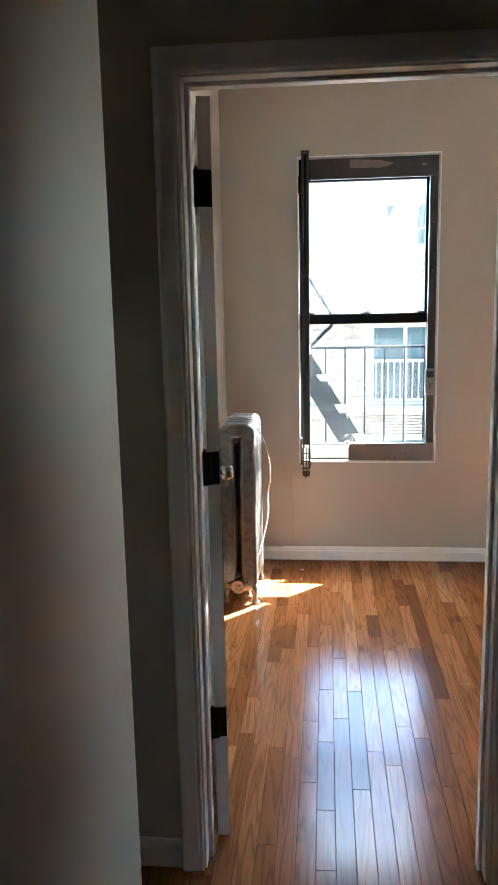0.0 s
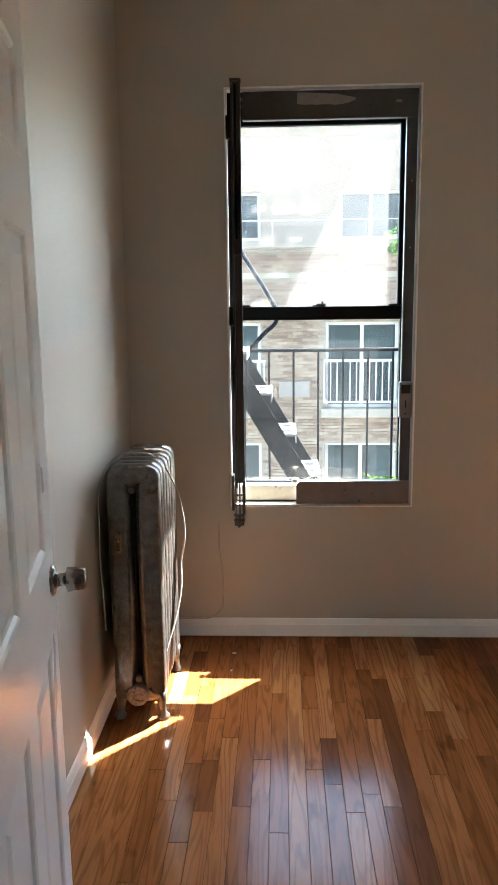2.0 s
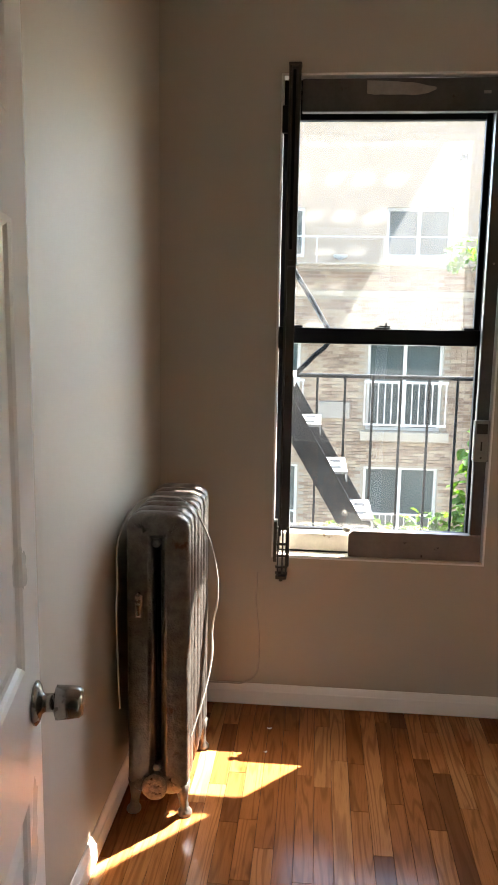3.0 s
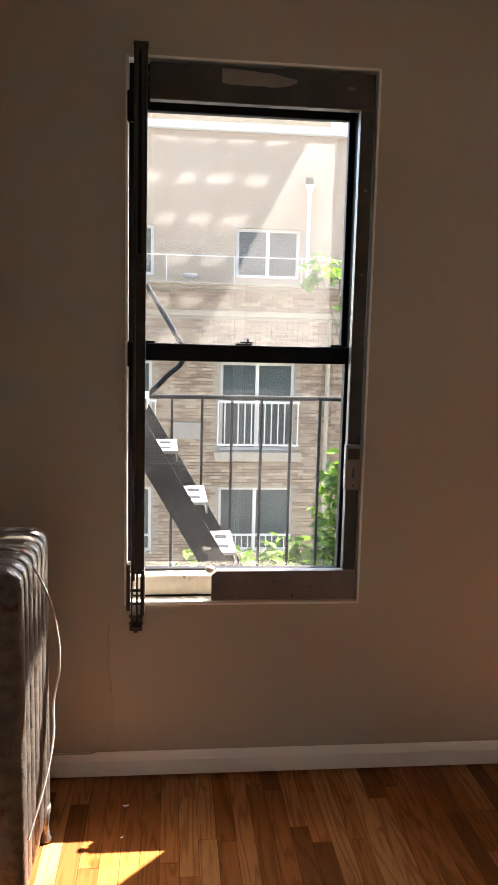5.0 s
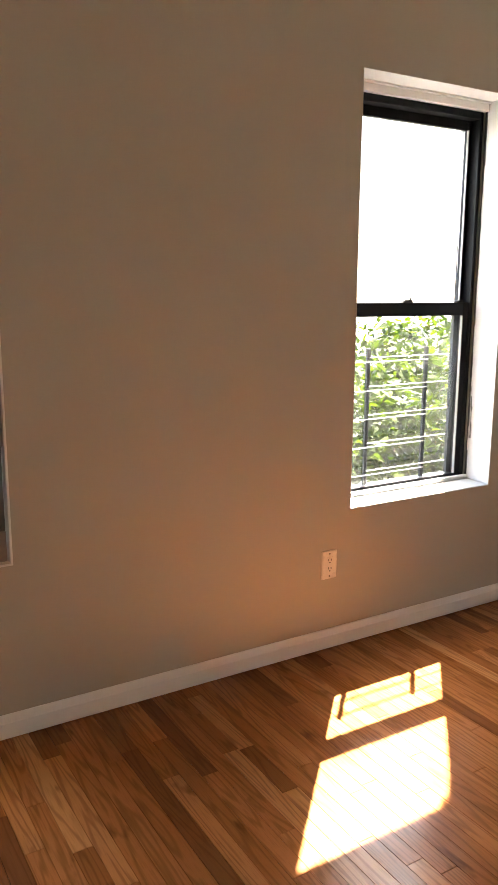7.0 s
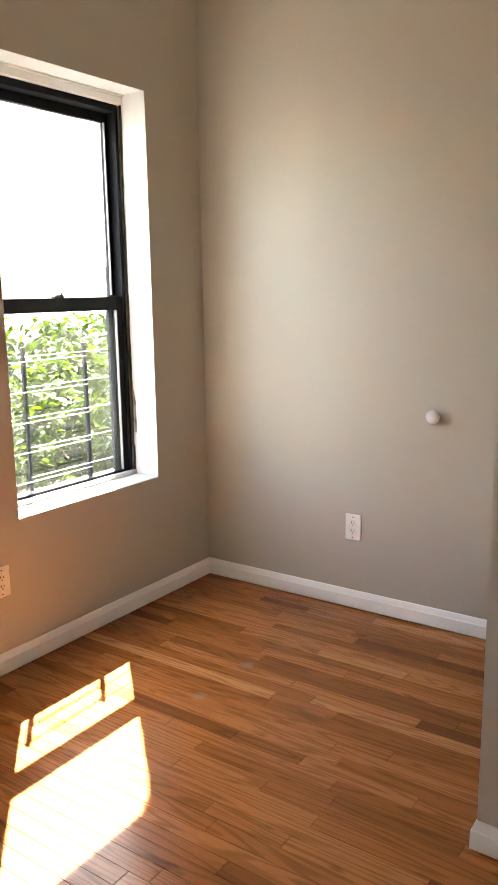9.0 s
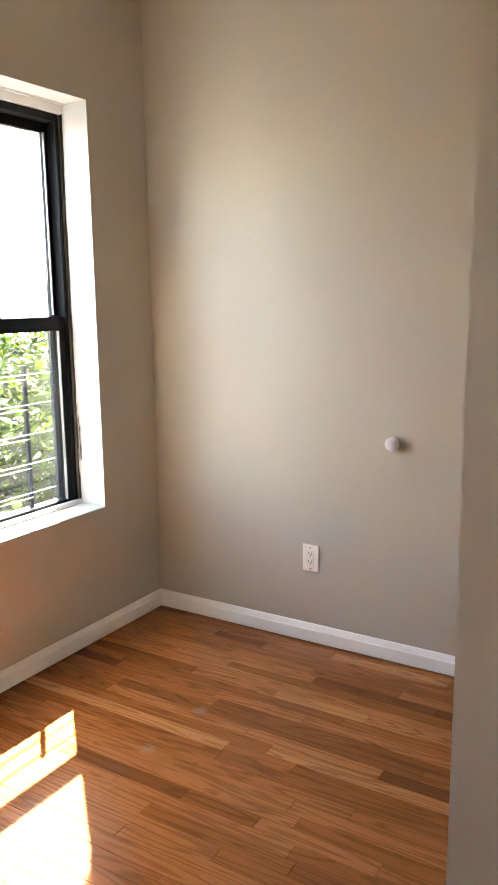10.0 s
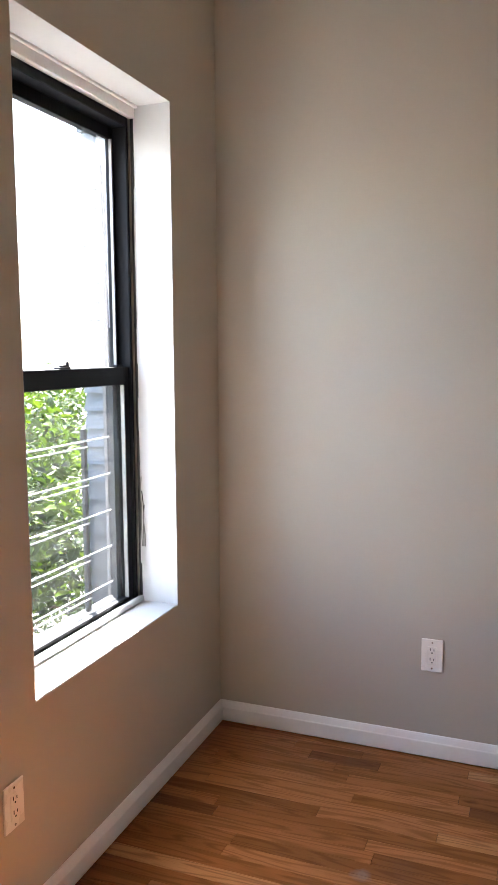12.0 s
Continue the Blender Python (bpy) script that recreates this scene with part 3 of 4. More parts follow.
    bm = boxes((mid - 0.028, mid + 0.028, back + 0.0140, back + 0.0380, meet[1], meet[1] + 0.006), (mid - 0.012, mid + 0.030, back + 0.0200, back + 0.0320, meet[1] + 0.006, meet[1] + 0.012), (mid + 0.010, mid + 0.016, back + 0.0120, back + 0.0220, meet[1] + 0.010, meet[1] + 0.022), bevel=0.001)
    part("sash_lock", bm, M_BLACK, w)
    for x in (gx0 + 0.002, gx1 - 0.042):
        part("tilt_latch", boxes((x, x + 0.040, back + 0.0140, back + 0.0360, meet[1], meet[1] + 0.008), bevel=0.002), M_BLACK, w)
    settle(w)
    for s in (up, lo):
        for c in s.children:
            c.visible_shadow = False
            c.matrix_parent_inverse = Matrix()
    return structure(w, label, "window")


sash_window("window_1", W1, (-0.735, -0.052, 0.692, 2.222), (1.412, 1.470), 0.004, 0.118, "black aluminium double-hung sash window with dusty panes")
sash_window("window_2", W2, (1.470, 2.152, 0.630, 2.190), (1.376, 1.436), 0.042, 0.150, "black aluminium double-hung sash window in white reveal")


def reveal(opening, y1, sill_material, label):
    """White lining of a window opening, from the wall face to the window frame."""
    x0, x1, z0, z1 = opening
    r = empty("window_reveal", (x0, 0, z0))
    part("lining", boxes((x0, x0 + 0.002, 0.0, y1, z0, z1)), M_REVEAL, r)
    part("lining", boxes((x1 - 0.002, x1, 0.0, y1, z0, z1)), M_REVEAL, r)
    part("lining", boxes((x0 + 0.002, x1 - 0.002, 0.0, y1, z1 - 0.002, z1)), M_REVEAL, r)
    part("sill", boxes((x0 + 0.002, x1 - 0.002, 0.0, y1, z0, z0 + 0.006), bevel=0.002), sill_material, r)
    settle(r)
    return structure(r, label, "window reveal")


# white strip on the wall face stands in for daylight leaking past the gate
W = 0.007
structure(link("edge_bead", boxes((W1[0] - W, W1[0], -0.002, 0.004, W1[2] - W, W1[3] + W), (W1[1], W1[1] + W, -0.002, 0.004, W1[2] - W, W1[3] + W), (W1[0], W1[1], -0.002, 0.004, W1[2] - W, W1[2]), (W1[0], W1[1], -0.002, 0.004, W1[3], W1[3] + W), bevel=0.0008), M_TRIM), "thin white strip standing for daylight leaking round the opening", "trim")
structure(link("window_stool", boxes((W1[0] + 0.003, W1[1] - 0.003, 0.060, 0.112, W1[2] + 0.007, 0.690), bevel=0.004), M_SILL), "dirty cream painted board under the sash", "trim")
structure(link("jamb_liner", ring(W1[0] + 0.002, W1[1] - 0.002, W1[2] + 0.007, W1[3] - 0.002, 0.052, 0.116, 0.018, 0.018, 0.002, 0.018), M_BLACK), "black aluminium liner round the sash window", "trim")
reveal(W1, 0.051, M_SILL, "white plaster window reveal with a dirty cream sill")
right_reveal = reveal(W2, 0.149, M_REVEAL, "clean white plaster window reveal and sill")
rng = random.Random(8)
for k in range(4):
    path = [(W2[1] - 0.004 - 0.002 * (j % 2), 0.143 - 0.006 * k + rng.uniform(-0.004, 0.004), 1.10 - 0.05 * k - 0.05 * j) for j in range(7 - k)]
    strand = tube("caulk_strand", path, 0.0016, M_SLOT if k % 2 == 0 else M_LOCK, right_reveal, "loose dark strip of old caulk")
    strand.matrix_parent_inverse = Matrix.Translation(right_reveal.location).inverted()
gap_bm = bmesh.new()
for j in range(14):
    z = 0.62 + 0.118 * j
    box(gap_bm, W2[1] - 0.0050, W2[1] - 0.0021, 0.1405 + rng.uniform(-0.003, 0.003), 0.1488, z, z + 0.1178)
caulk = part("caulk_joint", gap_bm, M_SLOT, right_reveal, "dark open joint beside the window frame")
caulk.matrix_parent_inverse = Matrix.Translation(right_reveal.location).inverted()


# ---- window gate on the first window ----
def window_gate():
    g = empty("window_gate", (-0.75, -0.02, 0.49))
    bm = boxes((-0.712, -0.009, 0.006, 0.040, 2.212, 2.320), bevel=0.002)
    head = part("head_channel", bm, M_STEEL, g, "grey steel head channel with a smear of filler")
    bm = bmesh.new()
    rng = random.Random(5)
    top = [(-0.492 + 0.026 * k, 2.314 - 0.022 * (k / 9) ** 2.2 - rng.uniform(0, 0.003)) for k in range(10)]
    low = [(-0.492 + 0.026 * k, 2.268 - 0.006 * k / 9 + 0.018 * (k / 9) ** 6 + rng.uniform(-0.002, 0.003)) for k in range(10)]
    loop = top + low[::-1]
    a = [bm.verts.new((x, 0.0040, z)) for x, z in loop]
    b = [bm.verts.new((x, 0.0062, z)) for x, z in loop]
    bm.faces.new(a)
    for i in range(len(loop)):
        bm.faces.new((a[i], b[i], b[(i + 1) % len(loop)], a[(i + 1) % len(loop)]))
    part("filler_smear", bm, M_SPOT, head, "pale smeared filler paint")
    part("filler_smear", boxes((-0.098, -0.074, 0.0045, 0.0062, 2.268, 2.278), bevel=0.0005), M_SPOT, head)
    bm = boxes((-0.052, -0.009, 0.006, 0.040, 0.722, 2.211), bevel=0.002)
    stile = part("side_channel", bm, M_STEEL, g)
    for z in (1.968, 1.705):
        rod(bm := bmesh.new(), (-0.028, 0.0035, z), (-0.028, 0.0065, z), 0.0045, 8)
        part("screw_head", bm, M_SPOT, stile)
    # bottom channel with a clipped corner
    bm = bmesh.new()
    pts = [(-0.496, 0.621), (-0.009, 0.621), (-0.009, 0.720), (-0.480, 0.720), (-0.496, 0.706)]
    a = [bm.verts.new((x, 0.003, z)) for x, z in pts]
    b = [bm.verts.new((x, 0.034, z)) for x, z in pts]
    bm.faces.new(a)
    bm.faces.new(b[::-1])
    for i in range(5):
        bm.faces.new((a[i], b[i], b[(i + 1) % 5], a[(i + 1) % 5]))
    bmesh.ops.recalc_face_normals(bm, faces=bm.faces[:])
    part("bottom_channel", bm, M_STEELPALE, g, "grey steel bottom channel, rusty at one end")
    bm = bmesh.new()
    bmesh.ops.create_icosphere(bm, subdivisions=2, radius=0.013, matrix=Matrix.Translation((-0.502, 0.020, 0.722)) @ Matrix.Diagonal((1.25, 0.9, 1.0, 1)))
    for v in bm.verts:
        v.co += Vector((0.004, 0.003, 0.004)) * noise.noise(v.co * 90)
    part("putty_lump", bm, M_SILL, g, "cream lump of old putty", smooth=True)
    # lock box
    lock = part("lock_box", boxes((-0.063, -0.009, -0.024, 0.0055, 1.003, 1.154), bevel=0.003), M_LOCK, g, "grey steel lock box with keyhole")
    part("lock_window", boxes((-0.055, -0.017, -0.0258, -0.0235, 1.106, 1.142)), M_SLOT, lock)
    part("keyhole", boxes((-0.0385, -0.0335, -0.0258, -0.0235, 1.045, 1.078)), M_SLOT, lock)
    rod(bm := bmesh.new(), (-0.036, -0.0255, 1.019), (-0.036, -0.023, 1.019), 0.004, 10)
    part("rivet", bm, M_DARKSTEEL, lock)
    # folded gate leaf: flat bars stacked on edge
    part("gate_bar", boxes((-0.750, -0.719, -0.028, -0.018, 0.720, 2.350), bevel=0.0015), M_STEEL, g, "long flat grey steel bar")
    part("gate_rail", boxes((-0.758, -0.749, -0.038, 0.006, 0.700, 2.354), bevel=0.002), M_DARKSTEEL, g)
    part("gate_rail", boxes((-0.727, -0.717, -0.038, -0.014, 1.690, 2.354), bevel=0.002), M_DARKSTEEL, g)
    part("gate_rail", boxes((-0.744, -0.734, -0.034, -0.026, 1.735, 2.340), bevel=0.0015), M_BLACK, g)
    part("gate_cap", boxes((-0.760, -0.715, -0.040, 0.008, 2.352, 2.362), bevel=0.002), M_DARKSTEEL, g)
    part("gate_plate", boxes((-0.752, -0.718, -0.036, -0.027, 1.685, 1.745), bevel=0.003), M_STEEL, g)
    rod(bm := bmesh.new(), (-0.738, -0.046, 1.715), (-0.738, -0.030, 1.715), 0.010, 12)
    part("bolt", bm, M_DARKSTEEL, g)
    part("hinge_lug", boxes((-0.776, -0.757, -0.010, 0.012, 1.395, 1.475), bevel=0.002), M_BLACK, g)
    part("hinge_lug", boxes((-0.779, -0.757, -0.012, 0.012, 2.14, 2.23), bevel=0.002), M_BLACK, g)
    # lower linkage
    part("link_housing", boxes((-0.776, -0.764, -0.034, 0.010, 0.598, 0.755), (-0.728, -0.717, -0.034, 0.010, 0.581, 0.735), bevel=0.0015), M_DARKSTEEL, g)
    for x, z0, z1 in ((-0.762, 0.544, 0.730), (-0.745, 0.535, 0.745), (-0.731, 0.548, 0.716)):
        part("link", boxes((x, x + 0.006, -0.030, -0.012, z0, z1), bevel=0.0015), M_STEEL, g)
    for z in (0.552, 0.576, 0.619, 0.665, 0.728):
        rod(bm := bmesh.new(), (-0.768, -0.021, z), (-0.722, -0.021, z), 0.0055, 10)
        part("pin", bm, M_DARKSTEEL, g)
    part("foot", boxes((-0.766, -0.724, -0.036, -0.006, 0.530, 0.545), bevel=0.003), M_DARKSTEEL, g)
    rod(bm := bmesh.new(), (-0.746, -0.020, 0.520), (-0.746, -0.020, 0.532), 0.007, 10)
    part("foot_bolt", bm, M_DARKSTEEL, g)
    settle(g)
    for c in g.children:
        for s in c.children:
            s.matrix_parent_inverse = Matrix()
    return tagged(g, "folded grey steel security gate and channels on window", "window gate")


window_gate()


# ---- radiator ----
def column_loop(bm, x0, x1, z0, z1, y, w, d, corner):
    """One cast section: a flattened tube carried round a tall rounded rectangle, so that two columns share a head and a foot."""
    cx0, cx1, cz0, cz1 = x0 + w / 2, x1 - w / 2, z0 + w / 2, z1 - w / 2
    path = []
    for px, pz, a0 in ((cx1 - corner, cz1 - corner, 0), (cx0 + corner, cz1 - corner, 90), (cx0 + corner, cz0 + corner, 180), (cx1 - corner, cz0 + corner, 270)):
        for k in range(5):
            a = radians(a0 + 22.5 * k)
            path.append((Vector((px + corner * math.cos(a), y, pz + corner * math.sin(a))), Vector((math.cos(a), 0, math.sin(a)))))
    n, rings = 14, []
    for p, out in path:
        ring_verts = []
        for i in range(n):
            a = 2 * math.pi * i / n
            u = math.copysign(abs(math.cos(a)) ** 0.52, math.cos(a)) * w / 2
            v = math.copysign(abs(math.sin(a)) ** 0.52, math.sin(a)) * d / 2
            squash = 1.0 if out.z < 0.5 else 1.0 - 0.25 * (out.z - 0.5)
            ring_verts.append(bm.verts.new(p + out * u * (squash if u > 0 else 1) + Vector((0, v, 0))))
        rings.append(ring_verts)
    for k in range(len(rings)):
        a, b = rings[k], rings[(k + 1) % len(rings)]
        for i in range(n):
            bm.faces.new((a[i], a[(i + 1) % n], b[(i + 1) % n], b[i]))
    bmesh.ops.recalc_face_normals(bm, faces=bm.faces[:])


def radiator():
    x0, x1, pitch, d = -1.168, -0.982, 0.062, 0.0655
    y_front, count = -0.728, 7
    xc = (x0 + x1) / 2
    r = empty("radiator", ((x0 + x1) / 2, y_front + pitch * 3, 0))
    for k in range(count):
        y = y_front + pitch * k + d / 2
        bm = bmesh.new()
        column_loop(bm, x0, x1, 0.072, 0.955, y, 0.0845, d, 0.008)
        for z in (0.125, 0.905):
            rod(bm, (xc, y - pitch / 2, z), (xc, y + pitch / 2, z), 0.026, 14)
        bmesh.ops.recalc_face_normals(bm, faces=bm.faces[:])
        bmesh.ops.translate(bm, verts=bm.verts[:], vec=(random.uniform(-0.0015, 0.0015), 0, random.uniform(-0.0015, 0.0015)))
        part("section", bm, M_RAD, r, smooth=True)
    for y in (y_front + 0.028, y_front + pitch * (count - 1) + 0.028):
        for x, lean in ((x0 + 0.026, -0.012), (x1 - 0.024, 0.012)):
            bm = bmesh.new()
            m = Matrix.Translation((x, y, 0))
            lathe(bm, [(0.020, 0.0), (0.023, 0.004), (0.022, 0.012), (0.014, 0.022), (0.0135, 0.045), (0.019, 0.075), (0.028, 0.110)], m, 14)
            for v in bm.verts:
                v.co.x += lean * (1 - v.co.z / 0.11)
            part("foot", bm, M_RAD, r, smooth=True)
    xc = (x0 + x1) / 2
    facing = Matrix.Rotation(radians(90), 4, "X")
    bm = lathe(bmesh.new(), [(0.034, -0.006), (0.038, 0.004), (0.038, 0.016), (0.035, 0.020), (0.026, 0.021), (0.024, 0.018), (0.009, 0.018), (0.008, 0.022)], Matrix.Translation((xc - 0.006, y_front, 0.106)) @ facing, 24)
    plug = part("end_plug", bm, M_RADDARK, r, "rusty round end plug", smooth=True)
    for z, s in ((0.168, 0.014), (0.866, 0.014)):
        bm = lathe(bmesh.new(), [(s, -0.006), (s, 0.006), (s * 0.8, 0.010), (s * 0.3, 0.011)], Matrix.Translation((xc, y_front + 0.004, z)) @ facing, 6)
        part("hub_nut", bm, M_RAD, r)
    # air vent on the front column
    bm = boxes((x0 + 0.030, x0 + 0.052, y_front - 0.010, y_front + 0.004, 0.640, 0.708), bevel=0.003)
    vent = part("vent_plate", bm, M_RADDARK, r, "small tarnished vent plate")
    rod(bm := bmesh.new(), (x0 + 0.041, y_front - 0.014, 0.652), (x0 + 0.041, y_front - 0.014, 0.696), 0.0065, 12)
    part("vent_barrel", bm, M_NICKEL, vent)
    rod(bm := bmesh.new(), (x0 + 0.041, y_front - 0.010, 0.712), (x0 + 0.041, y_front + 0.004, 0.712), 0.005, 10)
    part("vent_screw", bm, M_NICKEL, vent)
    settle(r)
    for c in (vent,):
        for s in c.children:
            s.matrix_parent_inverse = Matrix()
    # legs stand on the floor
    return tagged(r, "old silver-painted cast-iron column radiator with rusty patches", "radiator")


radiator()
tagged(tube("cable", [(-1.182, -0.745, 0.36), (-1.190, -0.735, 0.50), (-1.200, -0.70, 0.70), (-1.188, -0.66, 0.90), (-1.14, -0.62, 0.963), (-1.08, -0.58, 0.968), (-1.02, -0.55, 0.945), (-0.962, -0.54, 0.86), (-0.925, -0.55, 0.74), (-0.918, -0.56, 0.64), (-0.932, -0.57, 0.55), (-0.928, -0.60, 0.48), (-0.945, -0.66, 0.37), (-0.974, -0.72, 0.27)], 0.0028, M_CABLE), "thin white cable looped over the radiator top", "cable")
tagged(tube("cable", [(-0.836, 0.004, 0.545), (-0.836, -0.006, 0.53), (-0.838, -0.006, 0.42), (-0.826, -0.006, 0.30), (-0.824, -0.006, 0.20), (-0.838, -0.007, 0.125), (-0.878, -0.008, 0.095), (-0.95, -0.009, 0.0905), (-1.06, -0.010, 0.0905), (-1.19, -0.012, 0.0905)], 0.0026, M_CABLE), "thin painted-over cable hanging down the wall", "cable")


# ---- paint chips fallen on the floor ----
def paint_chip(x, y, length, turn):
    """A thin curled flake, its ends lifted."""
    bm = bmesh.new()
    rows = []
    for k in range(5):
        u = k / 4 - 0.5
        rows.append([bm.verts.new((u * length, side * length * 0.22 * (1 - u * u), 0.0015 + 0.010 * u * u + z)) for side, z in ((-1, 0), (1, 0), (1, 0.0008), (-1, 0.0008))])
    for a, b in zip(rows, rows[1:]):
        for i in range(4):
            bm.faces.new((a[i], a[(i + 1) % 4], b[(i + 1) % 4], b[i]))
    bm.faces.new(rows[0])
    bm.faces.new(rows[-1][::-1])
    bmesh.ops.recalc_face_normals(bm, faces=bm.faces[:])
    chip = link("paint_chip", bm, M_TRIM)
    chip.matrix_world = pose(x, y, -0.001, 0, 0, turn)
    return tagged(chip, "small white paint flake lying on the floor", "paint chip", "paint flakes by the radiator")


paint_chip(-0.768, -0.174, 0.018, 8)
paint_chip(-0.771, -0.333, 0.012, 40)


# ---- outlets and wall bumper ----
def outlet():
    """Built facing -y round its own middle."""
    o = empty("outlet")
    part("cover_plate", boxes((-0.039, 0.039, -0.006, 0.0, -0.061, 0.061), bevel=0.003), M_PLATE, o)
    body = part("receptacle", boxes((-0.0168, 0.0168, -0.0085, -0.0055, -0.034, 0.034), bevel=0.0015), M_PLATE, o)
    for zc in (-0.019, 0.017):
        for x, h in ((-0.0065, 0.010), (0.0065, 0.008)):
            part("slot", boxes((x - 0.0013, x + 0.0013, -0.0091, -0.0080, zc + 0.001, zc + 0.001 + h)), M_SLOT, body)
        rod(bm := bmesh.new(), (0, -0.0091, zc - 0.006), (0, -0.0080, zc - 0.006), 0.0028, 10)
        part("ground_hole", bm, M_SLOT, body)
    for z in (-0.048, 0.048):
        rod(bm := bmesh.new(), (0, -0.0072, z), (0, -0.0055, z), 0.0032, 10)
        part("screw", bm, M_NICKEL, o)
    return o


one = tagged(outlet(), "ivory plastic duplex outlet on the wall below window", "outlet", "wall outlets")
two = copy_thing(one, pose(XE, -0.836, 0.391, 0, 0, -90))
two["label"] = "ivory plastic duplex outlet low on the wall"
one.location = (1.286, 0.0, 0.374)
bm = lathe(bmesh.new(), [(0.019, 0.0), (0.020, 0.009), (0.026, 0.013), (0.0295, 0.020), (0.0285, 0.030), (0.023, 0.038), (0.014, 0.043), (0.004, 0.045)], Matrix(), 24)
bumper = link("door_bumper", bm, M_STOP, smooth=True)
bumper.matrix_world = pose(XE, -1.205, 0.930, 0, -90, 0)
tagged(bumper, "round white rubber door bumper on the wall", "door bumper")

# ---- outside ----
structure(link("ground", boxes((-400, 400, OUT + 0.03, 800, GROUND - 0.3, GROUND)), M_GROUND), "grey concrete courtyard ground", "ground")


def fire_escape():
    f = empty("fire_escape", (-0.2, 0.7, 0.2))
    x0, x1, y0, y1, z = -2.4, 0.75, 0.40, 1.12, 0.14
    for k in range(15):
        y = y0 + 0.05 * k
        part("platform_slat", boxes((x0, x1, y, y + 0.030, z, z + 0.008)), M_FE, f)
    for x in (-2.35, -1.3, -0.35, 0.70):
        part("platform_beam", boxes((x, x + 0.04, OUT + 0.022, y1, z - 0.05, z - 0.001)), M_FE, f)
    bm = bmesh.new()
    rod(bm, (x0, y1, 1.215), (x1, y1, 1.215), 0.011)
    part("top_rail", bm, M_FE, f)
    part("bottom_rail", boxes((x0, x1, y1 - 0.004, y1 + 0.004, 0.235, 0.265)), M_FE, f)
    for k in range(23):
        x = -2.31 + 0.140 * k
        if x < x1:
            part("baluster", boxes((x - 0.006, x + 0.006, y1 - 0.006, y1 + 0.006, z, 1.21)), M_FE, f)
    part("side_rail", rod(bmesh.new(), (x1, y1, 1.215), (x1, OUT + 0.021, 1.215), 0.011), M_FE, f)
    # flight that comes down from the storey above, on the near side of the railing
    low = Vector((-0.136, 0, 0.150))
    d = Vector((-0.508, 0, 0.861)).normalized()
    high = low + d * 3.5
    off = Vector((-0.056, 0, -0.033))
    for y, out in ((0.62, 0.95), (1.00, 0.62)):
        part("stringer", bar(bmesh.new(), low + off * out + d * 0.06 + Vector((0, y, 0)), high + off * out + Vector((0, y, 0)), 0.010, 0.105, up=(0.861, 0, 0.508)), M_FE, f)
    for k in range(1, 14):
        p = low + d * (0.2465 * k + 0.032)
        # treads take the pale colour that stands for sun on the iron
        t = part("tread", boxes((p.x - 0.050, p.x + 0.046, 0.627, 0.993, p.z - 0.006, p.z + 0.006), (p.x + 0.040, p.x + 0.046, 0.627, 0.993, p.z - 0.040, p.z - 0.006)), M_TREAD, f, "iron tread coloured pale for the sun on it")
        for y in (0.70, 0.86):
            part("tread_slot", boxes((p.x - 0.030, p.x + 0.020, y, y + 0.045, p.z + 0.0055, p.z + 0.008)), M_FE, t)
    tube("handrail", [(-1.95, 1.03, 3.75), (-0.86, 1.03, 1.90), (-0.747, 1.03, 1.711), (-0.62, 1.03, 1.505), (-0.582, 1.03, 1.43), (-0.590, 1.03, 1.375), (-0.640, 1.03, 1.328), (-0.74, 1.03, 1.231), (-0.80, 1.03, 1.20)], 0.012, M_FE, f)
    # landing of the storey above, its end over the window
    uz = 3.18
    for k in range(10):
        y = y0 + 0.075 * k
        part("landing_slat", boxes((x0, 0.31, y, y + 0.052, uz, uz + 0.010)), M_FE, f)
    for k in range(23):
        x = 0.29 - 0.12 * k
        part("landing_beam", boxes((x, x + (0.030 if k % 3 else 0.05), OUT + 0.022, y0 + 0.74, uz - 0.031, uz - 0.001)), M_FE, f)
    settle(f)
    for c in f.children:
        for s in c.children:
            s.matrix_parent_inverse = Matrix()
    return tagged(f, "black painted iron fire escape with railing and stairs", "fire escape")


fire_escape()


def window_guard():
    """Pairs of round bars on posts outside the second window."""
    g = empty("window_guard", (1.8, 0.228, 0.60))
    y = 0.228
    posts = (1.648, 1.992)
    for x in posts:
        part("post", boxes((x - 0.009, x + 0.009, y - 0.008, y + 0.008, 0.618, 1.236), bevel=0.002), M_GUARDPOST, g, "grey steel post")
    # two halves that slide into one another: the upper bar of a pair from one, the lower from the other
    for k in range(5):
        z = 0.665 + 0.128 * k
        part("bar", rod(bmesh.new(), (posts[0], y - 0.013, z + 0.020), (2.150, y - 0.013, z + 0.020), 0.0029, 8), M_GUARD, g, "white round bar")
        part("bar", rod(bmesh.new(), (W2[0] + 0.035, y - 0.013, z), (posts[1], y - 0.013, z), 0.0029, 8), M_GUARD, g, "white round bar")
    settle(g)
    return tagged(g, "white metal window guard bars outside the sash", "window guard")


window_guard()


